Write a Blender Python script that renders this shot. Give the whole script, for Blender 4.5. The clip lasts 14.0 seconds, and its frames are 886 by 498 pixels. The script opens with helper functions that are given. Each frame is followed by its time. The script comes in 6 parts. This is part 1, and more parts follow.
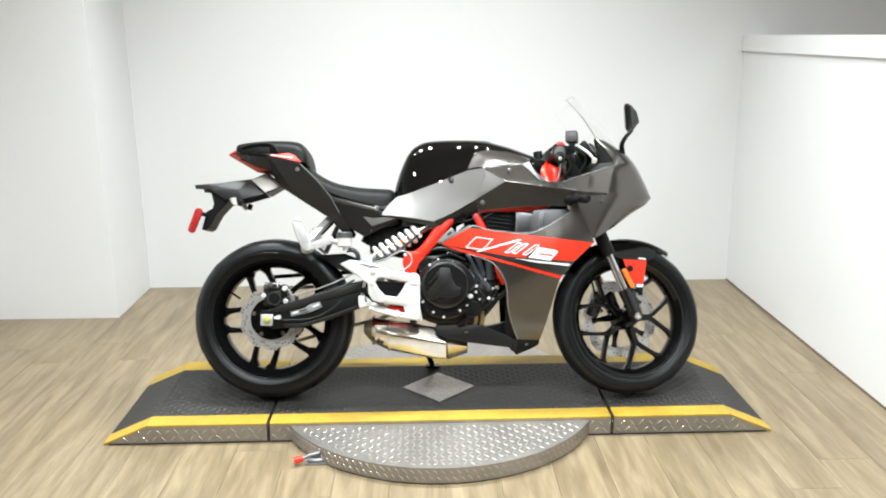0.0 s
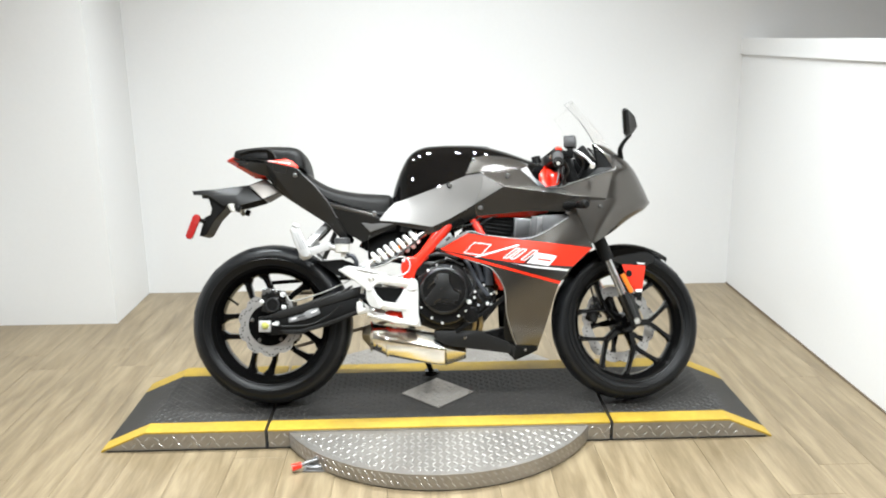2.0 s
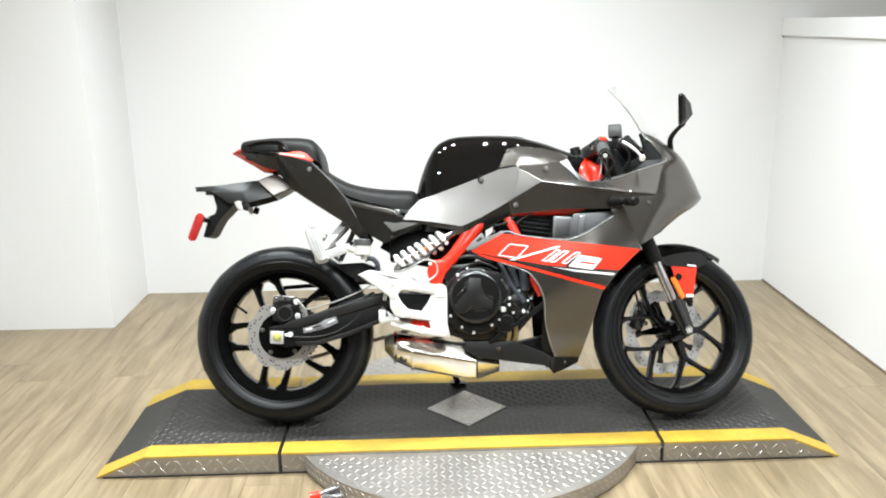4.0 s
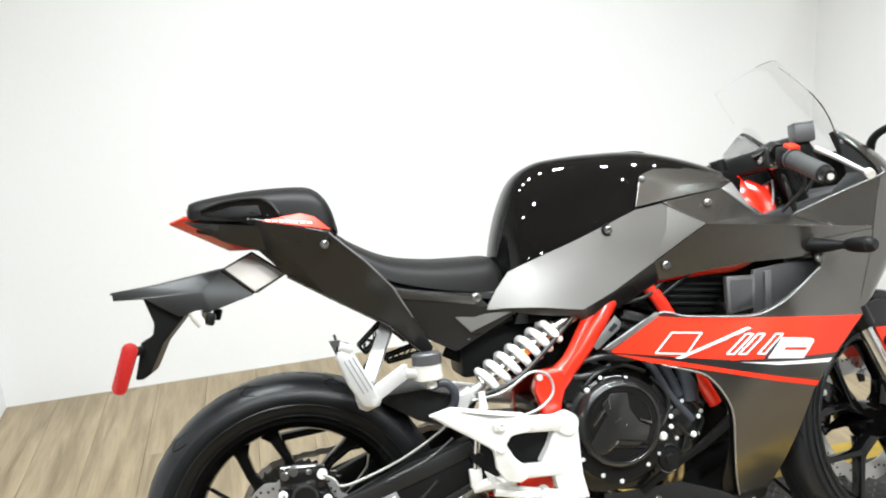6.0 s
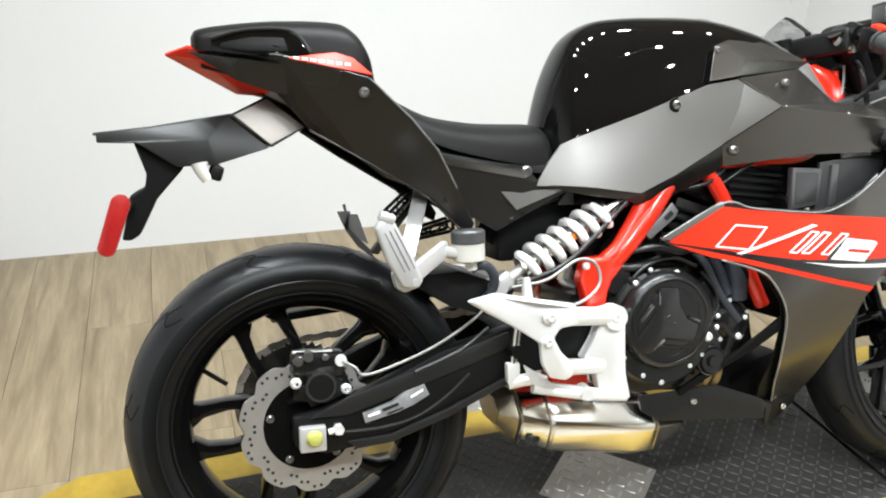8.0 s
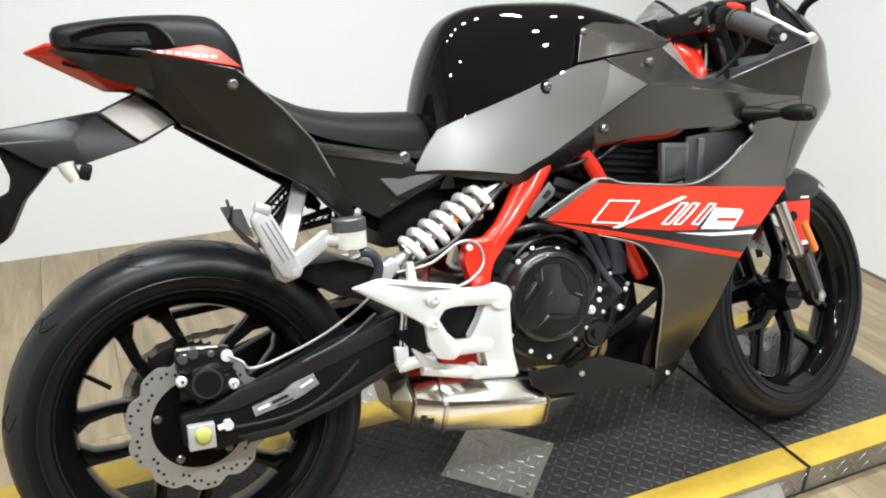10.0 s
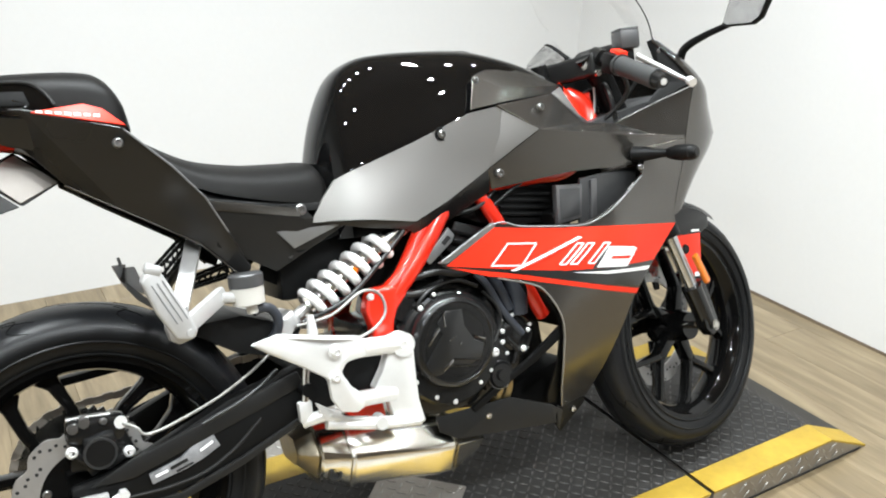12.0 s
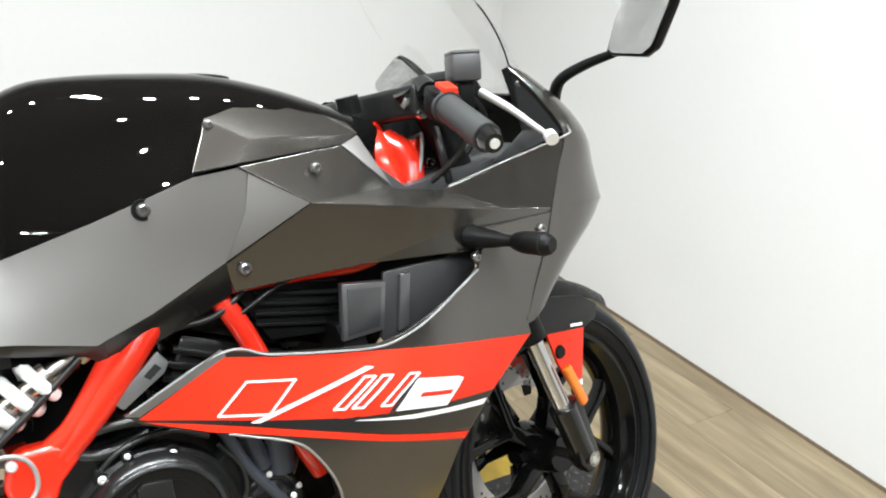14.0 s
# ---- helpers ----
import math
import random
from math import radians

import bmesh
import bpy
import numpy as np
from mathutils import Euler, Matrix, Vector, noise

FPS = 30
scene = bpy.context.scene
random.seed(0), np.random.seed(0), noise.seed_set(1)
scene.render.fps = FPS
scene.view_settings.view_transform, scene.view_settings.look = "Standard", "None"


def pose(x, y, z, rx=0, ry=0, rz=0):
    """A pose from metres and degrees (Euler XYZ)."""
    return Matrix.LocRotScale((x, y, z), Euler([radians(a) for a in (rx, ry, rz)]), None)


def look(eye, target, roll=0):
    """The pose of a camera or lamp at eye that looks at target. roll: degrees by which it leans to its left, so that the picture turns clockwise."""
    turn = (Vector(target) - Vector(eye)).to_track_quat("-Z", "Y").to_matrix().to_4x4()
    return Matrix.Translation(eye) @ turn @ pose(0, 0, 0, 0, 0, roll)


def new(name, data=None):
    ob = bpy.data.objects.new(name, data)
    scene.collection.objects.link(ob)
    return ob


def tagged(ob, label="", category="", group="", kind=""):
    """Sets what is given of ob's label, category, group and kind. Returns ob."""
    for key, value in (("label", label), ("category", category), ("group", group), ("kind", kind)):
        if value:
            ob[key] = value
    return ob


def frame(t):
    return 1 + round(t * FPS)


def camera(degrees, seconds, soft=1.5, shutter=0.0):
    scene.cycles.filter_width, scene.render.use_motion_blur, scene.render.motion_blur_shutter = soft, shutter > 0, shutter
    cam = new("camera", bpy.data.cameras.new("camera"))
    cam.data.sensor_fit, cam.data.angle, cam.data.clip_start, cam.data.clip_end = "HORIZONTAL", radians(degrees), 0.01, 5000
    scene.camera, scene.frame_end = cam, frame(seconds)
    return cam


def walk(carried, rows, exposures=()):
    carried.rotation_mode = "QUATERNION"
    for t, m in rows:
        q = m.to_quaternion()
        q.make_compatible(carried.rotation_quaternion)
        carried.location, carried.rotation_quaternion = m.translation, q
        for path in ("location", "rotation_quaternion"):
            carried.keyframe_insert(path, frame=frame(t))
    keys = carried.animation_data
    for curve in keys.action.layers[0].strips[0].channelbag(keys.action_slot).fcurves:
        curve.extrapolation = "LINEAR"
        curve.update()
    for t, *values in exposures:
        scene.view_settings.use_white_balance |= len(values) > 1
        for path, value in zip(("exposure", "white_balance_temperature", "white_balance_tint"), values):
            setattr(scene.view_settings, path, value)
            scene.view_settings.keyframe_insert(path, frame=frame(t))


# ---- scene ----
cam = camera(56.0, 14.0, 2.0)
PATH = [
    (0, (-0.1, -2.963, 1.411), (-0.048, -1.027, 0.912), -0.5),
    (0.5, (-0.087, -2.95, 1.416), (-0.042, -1.015, 0.913), -0.5),
    (1, (-0.089, -2.945, 1.42), (-0.054, -1.013, 0.904), -0.2),
    (1.5, (-0.089, -2.946, 1.418), (-0.037, -1.011, 0.918), -0.8),
    (2, (-0.09, -2.954, 1.42), (-0.04, -1.017, 0.927), -0.7),
    (2.2, (-0.107, -2.974, 1.377), (-0.05, -1.03, 0.909), -0.6),
    (4.3, (-0.231, -2.489, 1.393), (-0.182, -0.56, 0.868), -1.0),
    (4.5, (-0.278, -2.369, 1.393), (-0.25, -0.439, 0.869), -1.4),
    (5, (-0.474, -2.085, 1.399), (-0.25, -0.163, 0.893), -4.2),
    (5.5, (-0.545, -1.734, 1.385), (-0.337, 0.182, 0.851), -3.8),
    (6, (-0.654, -1.426, 1.364), (-0.243, 0.443, 0.783), -4.0),
    (6.5, (-0.789, -1.258, 1.357), (-0.213, 0.568, 0.78), -4.0),
    (7, (-0.832, -1.167, 1.302), (-0.299, 0.614, 0.565), -1.2),
    (7.2, (-0.841, -1.161, 1.287), (-0.312, 0.596, 0.492), 0.1),
    (9.3, (-0.819, -1.199, 1.239), (-0.116, 0.478, 0.406), 2.6),
    (9.5, (-0.809, -1.201, 1.245), (-0.082, 0.47, 0.422), 2.0),
    (10, (-0.788, -1.214, 1.246), (-0.014, 0.434, 0.418), 1.6),
    (10.5, (-0.778, -1.221, 1.244), (0.032, 0.408, 0.412), 1.6),
    (11, (-0.775, -1.218, 1.247), (0.083, 0.397, 0.437), 1.5),
    (11.5, (-0.762, -1.22, 1.262), (0.169, 0.379, 0.503), 1.2),
    (12, (-0.76, -1.216, 1.272), (0.207, 0.366, 0.522), 1.7),
    (12.5, (-0.725, -1.202, 1.292), (0.33, 0.337, 0.573), 4.5),
    (13, (-0.547, -1.15, 1.286), (0.448, 0.438, 0.588), 2.0),
    (13.5, (-0.343, -1.079, 1.31), (0.608, 0.528, 0.594), 0.8),
    (14, (-0.186, -0.876, 1.268), (0.827, 0.653, 0.47), 4.9),
]
EXPOSURES = [(0, 0.03), (2.2, 0.06), (4.5, 0.20), (5.0, 0.16), (6.5, 0.12), (7.2, 0.02), (9.5, -0.15), (10.5, -0.14), (11.5, -0.10), (12.5, -0.08), (14, -0.10)]
walk(cam, [(t, look(eye, target, roll)) for t, eye, target, roll in PATH], EXPOSURES)


# ---- world and light ----
world = bpy.data.worlds.new("room_air")
world.use_nodes = True
world.node_tree.nodes["Background"].inputs[0].default_value = (0.9, 0.95, 1.0, 1)
world.node_tree.nodes["Background"].inputs[1].default_value = 0.02
scene.world = world
scene.view_settings.exposure = 0.0


def ceiling_lamp(x, y, z, shape, size, size_y, watts):
    data = bpy.data.lights.new("ceiling_lamp", "AREA")
    data.shape, data.size, data.size_y, data.energy, data.color = shape, size, size_y, watts, (0.91, 0.975, 1.0)
    data.spread = radians(135)
    ob = new("ceiling_lamp", data)
    ob.matrix_world = look((x, y, z), (x, y, 0.0))
    return ob


CEIL = 2.75
# lamps past x = 2 are added to brighten the walls beyond the partition
LAMPS = [(x, 0.32) for x in (-1.30, -0.92, -0.56, -0.22, 0.10, 0.42, 0.78, 1.18, 2.30, 3.10)]
LAMPS += [(x, -1.5) for x in (-1.4, -0.5, 0.4, 1.1, 2.7)] + [(x, -3.4) for x in (-1.6, -0.6, 0.4)]
WATTS = {0.32: 14.5, -1.5: 40.0, -3.4: 15.0}
TUBES = [(0.95, -2.6), (1.2, -2.6), (1.45, -2.6)]
for lx, ly in LAMPS:
    ceiling_lamp(lx, ly, CEIL - 0.03, "DISK", 0.075, 0.075, WATTS[ly] * (1.0 - 0.12 * lx) * (0.65 if abs(lx) > 1.0 else 1.0))
for lx, ly in TUBES:
    ceiling_lamp(lx, ly, CEIL - 0.05, "RECTANGLE", 0.035, 1.2, 5.0)


# ---- materials ----
def mat(name, base, rough=0.5, metal=0.0, coat=0.0, grain=0.0, scale=60.0, vary=0.12, bump=0.0, bscale=200.0,
        blotch=4.0, spec=0.5, per_object=0.0, crough=0.04, rvar=0.05):
    m = bpy.data.materials.new(name)
    m.use_nodes = True
    nt = m.node_tree
    b = nt.nodes["Principled BSDF"]
    b.inputs["Metallic"].default_value = metal
    b.inputs["Coat Weight"].default_value = coat
    b.inputs["Coat Roughness"].default_value = crough
    b.inputs["Specular IOR Level"].default_value = spec
    tc = nt.nodes.new("ShaderNodeTexCoord")

    def tex(sc, detail):
        n = nt.nodes.new("ShaderNodeTexNoise")
        n.inputs["Scale"].default_value, n.inputs["Detail"].default_value = sc, detail
        nt.links.new(tc.outputs["Object"], n.inputs["Vector"])
        return n.outputs[0]

    def math_node(op, a, v):
        n = nt.nodes.new("ShaderNodeMath")
        n.operation = op
        nt.links.new(a, n.inputs[0])
        if isinstance(v, float):
            n.inputs[1].default_value = v
        else:
            nt.links.new(v, n.inputs[1])
        return n.outputs[0]

    big, fine = tex(blotch, 3.0), tex(scale, 5.0)
    mix = math_node("ADD", math_node("MULTIPLY", big, 0.6), math_node("MULTIPLY", fine, 0.4))
    if per_object:
        info = nt.nodes.new("ShaderNodeObjectInfo")
        mix = math_node("ADD", mix, math_node("MULTIPLY", math_node("SUBTRACT", info.outputs["Random"], 0.5), per_object))
    ramp = nt.nodes.new("ShaderNodeValToRGB")
    lo = [max(0.0, c * (1 - vary)) for c in base]
    hi = [min(1.0, c * (1 + vary)) for c in base]
    ramp.color_ramp.elements[0].position, ramp.color_ramp.elements[1].position = 0.3, 0.7
    ramp.color_ramp.elements[0].color, ramp.color_ramp.elements[1].color = (*lo, 1), (*hi, 1)
    nt.links.new(mix, ramp.inputs[0])
    nt.links.new(ramp.outputs[0], b.inputs["Base Color"])
    r = nt.nodes.new("ShaderNodeMapRange")
    r.inputs["To Min"].default_value, r.inputs["To Max"].default_value = max(0.005, rough - rvar), min(1, rough + rvar)
    nt.links.new(big, r.inputs["Value"])
    nt.links.new(r.outputs[0], b.inputs["Roughness"])
    if bump:
        n = nt.nodes.new("ShaderNodeBump")
        n.inputs["Strength"].default_value, n.inputs["Distance"].default_value = bump, 0.001
        nt.links.new(tex(bscale, 3.0), n.inputs["Height"])
        nt.links.new(n.outputs[0], b.inputs["Normal"])
    return m


def glass(name, color, rough=0.0, ior=1.45, alpha=1.0, trans=1.0):
    m = bpy.data.materials.new(name)
    m.use_nodes = True
    b = m.node_tree.nodes["Principled BSDF"]
    b.inputs["Base Color"].default_value = (*color, 1)
    b.inputs["Roughness"].default_value, b.inputs["IOR"].default_value = rough, ior
    b.inputs["Transmission Weight"].default_value = trans
    b.inputs["Alpha"].default_value = alpha
    return m


GREY = mat("satin_dark_grey_paint", (0.120, 0.113, 0.104), 0.22, 0.85, 0.10, scale=900.0, vary=0.06, crough=0.2)
# the same grey paint, darkened to stand for shade on downward facets
SHADEGREY = mat("shaded_grey_paint", (0.034, 0.0334, 0.0330), 0.28, 0.8, 0.08, scale=900.0, vary=0.06, crough=0.2)
BRONZE = mat("heat_tinted_steel", (0.34, 0.30, 0.23), 0.36, 1.0, vary=0.15, blotch=30.0)
SILVER = mat("satin_silver_paint", (0.228, 0.220, 0.212), 0.48, 0.85, 0.06, scale=900.0, vary=0.05, crough=0.25)
BLACKGLOSS = mat("black_gloss_paint", (0.003, 0.003, 0.003), 0.015, 0.0, 0.08, spec=0.28, vary=0.05, crough=0.01, rvar=0.005)
RED = mat("red_frame_paint", (0.70, 0.024, 0.009), 0.22, 0.0, 0.6, vary=0.05)
REDDECAL = mat("red_decal", (0.70, 0.030, 0.011), 0.36, 0.0, 0.0, spec=0.25, vary=0.03)
WHITEDECAL = mat("white_decal", (0.82, 0.82, 0.82), 0.35, vary=0.02)
BLACKDECAL = mat("black_decal", (0.012, 0.012, 0.012), 0.3, 0.0, 0.4, vary=0.05)
SILVERLINE = mat("silver_highlight_line", (0.30, 0.29, 0.275), 0.4, 0.7, vary=0.04)
RUBBER = mat("tyre_rubber", (0.0042, 0.0044, 0.0047), 0.36, spec=0.20, vary=0.25, bump=0.25, bscale=500.0)
RIM = mat("black_rim_paint", (0.003, 0.003, 0.003), 0.07, 0.0, 0.08, spec=0.20, vary=0.1, rvar=0.02)
PLASTIC = mat("black_plastic", (0.0045, 0.0045, 0.0045), 0.42, spec=0.15, vary=0.15, bump=0.15, bscale=900.0)
PLASTICGREY = mat("charcoal_plastic", (0.011, 0.0108, 0.0105), 0.38, 0.0, spec=0.25, vary=0.1, bump=0.1, bscale=900.0)
VINYL = mat("seat_vinyl", (0.005, 0.0047, 0.0044), 0.44, spec=0.13, vary=0.15, bump=0.35, bscale=700.0)
# engine black lightened, so the cover's sheen is partly in the colour
COVERGREY = mat("cover_sheen_black", (0.0095, 0.0095, 0.0095), 0.30, 0.0, 0.2, spec=0.45, vary=0.15, bump=0.1, bscale=400.0)
ENGINE = mat("engine_black", (0.0062, 0.0062, 0.0062), 0.24, 0.0, 0.18, spec=0.36, vary=0.2, bump=0.2, bscale=400.0)
ALU = mat("silver_aluminium", (0.72, 0.715, 0.70), 0.42, 0.45, vary=0.05, bump=0.1, bscale=300.0)
STEEL = mat("brushed_steel", (0.62, 0.60, 0.56), 0.22, 1.0, vary=0.06)
MUFFLER = mat("muffler_steel", (0.72, 0.69, 0.62), 0.20, 1.0, vary=0.08, bump=0.05, bscale=60.0)
VENTGREY = mat("satin_vent_grey", (0.22, 0.22, 0.222), 0.42, 0.6, vary=0.06)
VENTDARK = mat("recessed_vent_grey", (0.105, 0.105, 0.108), 0.34, 0.75, vary=0.08)
VENTMID = mat("satin_mid_grey", (0.175, 0.173, 0.176), 0.34, 0.75, vary=0.06)
CHROME = mat("chrome", (0.50, 0.50, 0.50), 0.18, 0.9, vary=0.02)
BRAID = mat("braided_hose", (0.27, 0.265, 0.25), 0.45, 0.5, vary=0.2, scale=900.0)
CHAINM = mat("chain_steel", (0.50, 0.45, 0.39), 0.36, 0.6, vary=0.25)
STICKER = mat("pale_sticker", (0.17, 0.17, 0.175), 0.5, vary=0.3, blotch=90.0)
DISC = mat("disc_steel", (0.44, 0.425, 0.41), 0.34, 0.75, vary=0.1)
BOLT = mat("bolt_steel", (0.24, 0.235, 0.23), 0.28, 0.9, vary=0.1)
PEGALU = mat("dull_aluminium", (0.50, 0.495, 0.49), 0.44, 0.6, vary=0.08, bump=0.1, bscale=300.0)
SPRING = mat("white_spring_paint", (0.74, 0.73, 0.72), 0.3, vary=0.04)
RELIEF = mat("cover_relief_metal", (0.30, 0.30, 0.30), 0.14, 1.0, vary=0.1)
CLOUDY = mat("cloudy_white_plastic", (0.50, 0.485, 0.45), 0.35, vary=0.05)
ORANGE = mat("orange_reflector", (0.70, 0.17, 0.012), 0.2, 0.0, 0.3, vary=0.15, scale=300.0)
REDLENS = mat("red_lens", (0.66, 0.022, 0.006), 0.10, 0.0, 0.1, spec=0.35, vary=0.2, scale=250.0)
WARMGREY = mat("warm_grey_plate", (0.27, 0.245, 0.225), 0.45, 0.4, vary=0.08)
REDREFLECT = mat("red_reflector", (0.30, 0.013, 0.012), 0.22, 0.0, 0.3, vary=0.25, scale=300.0)
REDDARK = mat("dark_red_lens", (0.10, 0.006, 0.004), 0.15, 0.0, 0.8, vary=0.2)
YELLOWCAP = mat("yellow_rubber_cap", (0.36, 0.36, 0.085), 0.4, vary=0.1)
BRASS = mat("brass_pipe", (0.34, 0.26, 0.13), 0.34, 0.9, vary=0.1)
CABLE = mat("black_cable", (0.008, 0.008, 0.008), 0.4, vary=0.1)
BLUEHOSE = mat("blue_grey_hose", (0.022, 0.025, 0.032), 0.45, vary=0.1)
MIRROR = mat("mirror_glass", (0.93, 0.93, 0.93), 0.01, 1.0, vary=0.0, rvar=0.004)
SCREENEDGE = mat("grey_screen_edge", (0.16, 0.16, 0.165), 0.3, vary=0.05)
SCREEN = glass("clear_screen", (0.98, 0.985, 0.985), 0.02, 1.2, 0.10)
GRIPGREY = mat("worn_grip_rubber", (0.030, 0.031, 0.031), 0.55, vary=0.2, bump=0.3, bscale=500.0)
COCKPITGREY = mat("grey_cockpit_plastic", (0.045, 0.045, 0.046), 0.42, vary=0.12, bump=0.12, bscale=900.0)


# ---- mesh helpers ----
def finish(name, bm, material, parent=None, label="", smooth=38):
    me = bpy.data.meshes.new(name)
    bmesh.ops.recalc_face_normals(bm, faces=bm.faces)
    bm.to_mesh(me)
    bm.free()
    me.materials.append(material)
    if smooth:
        me.polygons.foreach_set("use_smooth", [True] * len(me.polygons))
        me.set_sharp_from_angle(angle=radians(smooth))
    ob = new(name, me)
    if parent is not None:
        ob.parent = parent
    if label:
        tagged(ob, label)
    return ob


def part(name, bm, material, parent, label="", smooth=38):
    return finish(name, bm, material, parent, label, smooth)


def bevel_sharp(bm, width, segments=2, angle=28):
    if width <= 0:
        return bm
    bm.normal_update()
    edges = [e for e in bm.edges if len(e.link_faces) == 2 and e.calc_face_angle(0) > radians(angle)]
    bmesh.ops.bevel(bm, geom=edges, offset=width, segments=segments, profile=0.6, affect="EDGES", clamp_overlap=True)
    return bm


def box(cx, cy, cz, sx, sy, sz, turn=(0, 0, 0), bev=0.002, bm=None, seg=2):
    own = bmesh.new()
    bmesh.ops.create_cube(own, size=1.0, matrix=Matrix.Diagonal((sx, sy, sz, 1)))
    bevel_sharp(own, bev, seg)
    bmesh.ops.transform(own, matrix=pose(cx, cy, cz, *turn), verts=own.verts)
    return join(bm, own)


def join(bm, own):
    if bm is None:
        return own
    me = bpy.data.meshes.new("joined")
    own.to_mesh(me)
    own.free()
    bm.from_mesh(me)
    bpy.data.meshes.remove(me)
    return bm


def plate(outline, y0, y1, bev=0.002, bm=None, seg=2):
    """A flat plate with an outline in x and z, between two y."""
    own = bmesh.new()
    a = [own.verts.new((x, y0, z)) for x, z in outline]
    f = own.faces.new(a)
    r = bmesh.ops.extrude_face_region(own, geom=[f])
    for v in r["geom"]:
        if isinstance(v, bmesh.types.BMVert):
            v.co.y = y1
    bmesh.ops.recalc_face_normals(own, faces=own.faces)
    bevel_sharp(own, bev, seg)
    return join(bm, own)


def shell(verts, faces, thick=0.004, bev=0.002, bm=None, seg=2):
    """A panel of given corners and faces, with a thickness to the inside."""
    own = bmesh.new()
    vs = [own.verts.new(v) for v in verts]
    for f in faces:
        own.faces.new([vs[i] for i in f])
    bmesh.ops.recalc_face_normals(own, faces=own.faces)
    mean = sum((f.normal.y * f.calc_area() for f in own.faces))
    side = sum(v.co.y for v in own.verts)
    if mean * side < 0:
        bmesh.ops.reverse_faces(own, faces=own.faces)
    bmesh.ops.solidify(own, geom=own.faces[:], thickness=thick)
    bmesh.ops.recalc_face_normals(own, faces=own.faces)
    bevel_sharp(own, bev, seg, 7)
    return join(bm, own)


def rbf(points):
    """A smooth y over x and z through a few places (x, z, y)."""
    p = np.array(points, float)
    q = p[:, :2]
    d = np.linalg.norm(q[:, None] - q[None], axis=-1)
    n = len(p)
    a = np.zeros((n + 3, n + 3))
    a[:n, :n] = d + np.eye(n) * 0.01
    a[:n, n], a[:n, n + 1:n + 3] = 1, q
    a[n, :n], a[n + 1:n + 3, :n] = 1, q.T
    w = np.linalg.solve(a, np.r_[p[:, 2], 0, 0, 0])

    def at(x, z):
        return float(w[:n] @ np.hypot(q[:, 0] - x, q[:, 1] - z) + w[n] + w[n + 1] * x + w[n + 2] * z)
    return at


def skin(outline, at, thick=0.004, step=0.03, off=0.0, side=-1, bm=None, bev=0.0):
    """A curved panel: an outline in x and z laid on the surface y = at(x, z); side -1 is the right one."""
    own = bmesh.new()
    own.faces.new([own.verts.new((x, 0, z)) for x, z in outline])
    xs, zs = [p[0] for p in outline], [p[1] for p in outline]
    for lo, hi, axis in ((min(xs), max(xs), 0), (min(zs), max(zs), 2)):
        for k in range(1, int((hi - lo) / step) + 1):
            c, n = [0, 0, 0], [0, 0, 0]
            c[axis], n[axis] = lo + k * step, 1
            bmesh.ops.bisect_plane(own, geom=own.verts[:] + own.edges[:] + own.faces[:], plane_co=c, plane_no=n, dist=1e-5)
    bmesh.ops.remove_doubles(own, verts=own.verts, dist=1e-5)
    bmesh.ops.triangulate(own, faces=[f for f in own.faces if len(f.verts) > 4])
    for v in own.verts:
        v.co.y = side * (at(v.co.x, v.co.z) - off)
    back = bmesh.ops.duplicate(own, geom=own.faces[:])["geom"]
    front_edges = [e for e in own.edges if len(e.link_faces) == 1]
    bv = [g for g in back if isinstance(g, bmesh.types.BMVert)]
    for v in bv:
        v.co.y -= side * thick
    half = len(front_edges) // 2
    bmesh.ops.bridge_loops(own, edges=front_edges) if half else None
    bmesh.ops.recalc_face_normals(own, faces=own.faces)
    bevel_sharp(own, bev, 1, 50)
    return join(bm, own)


def smooth_path(points, n=8):
    """A soft curve through a few places."""
    p = [Vector(q) for q in points]
    if len(p) < 3:
        return p
    out = []
    ext = [p[0] * 2 - p[1], *p, p[-1] * 2 - p[-2]]
    for i in range(1, len(ext) - 2):
        a, b, c, d = ext[i - 1:i + 3]
        for k in range(n):
            t = k / n
            out.append(0.5 * (2 * b + (c - a) * t + (2 * a - 5 * b + 4 * c - d) * t * t + (3 * b - a - 3 * c + d) * t ** 3))
    return out + [p[-1]]


def tube(points, r, sides=10, soft=True, bm=None, caps=True, n=6):
    """A round bar along a path; r is one radius or a list of two for its ends."""
    path = smooth_path(points, n) if soft else [Vector(q) for q in points]
    own = bmesh.new()
    rings = []
    up = Vector((0, 1, 0)) if abs((path[-1] - path[0]).normalized().y) < 0.9 else Vector((0, 0, 1))
    for i, p in enumerate(path):
        d = (path[min(i + 1, len(path) - 1)] - path[max(i - 1, 0)]).normalized()
        a = d.cross(up).normalized() if d.cross(up).length > 1e-4 else Vector((1, 0, 0))
        up = a.cross(d).normalized()
        rr = r if not isinstance(r, (list, tuple)) else r[0] + (r[1] - r[0]) * i / (len(path) - 1)
        rings.append([own.verts.new(p + (a * math.cos(k * math.tau / sides) + up * math.sin(k * math.tau / sides)) * rr) for k in range(sides)])
    for u, v in zip(rings, rings[1:]):
        for k in range(sides):
            own.faces.new((u[k], u[(k + 1) % sides], v[(k + 1) % sides], v[k]))
    if caps:
        own.faces.new(rings[0])
        own.faces.new(rings[-1])
    return join(bm, own)


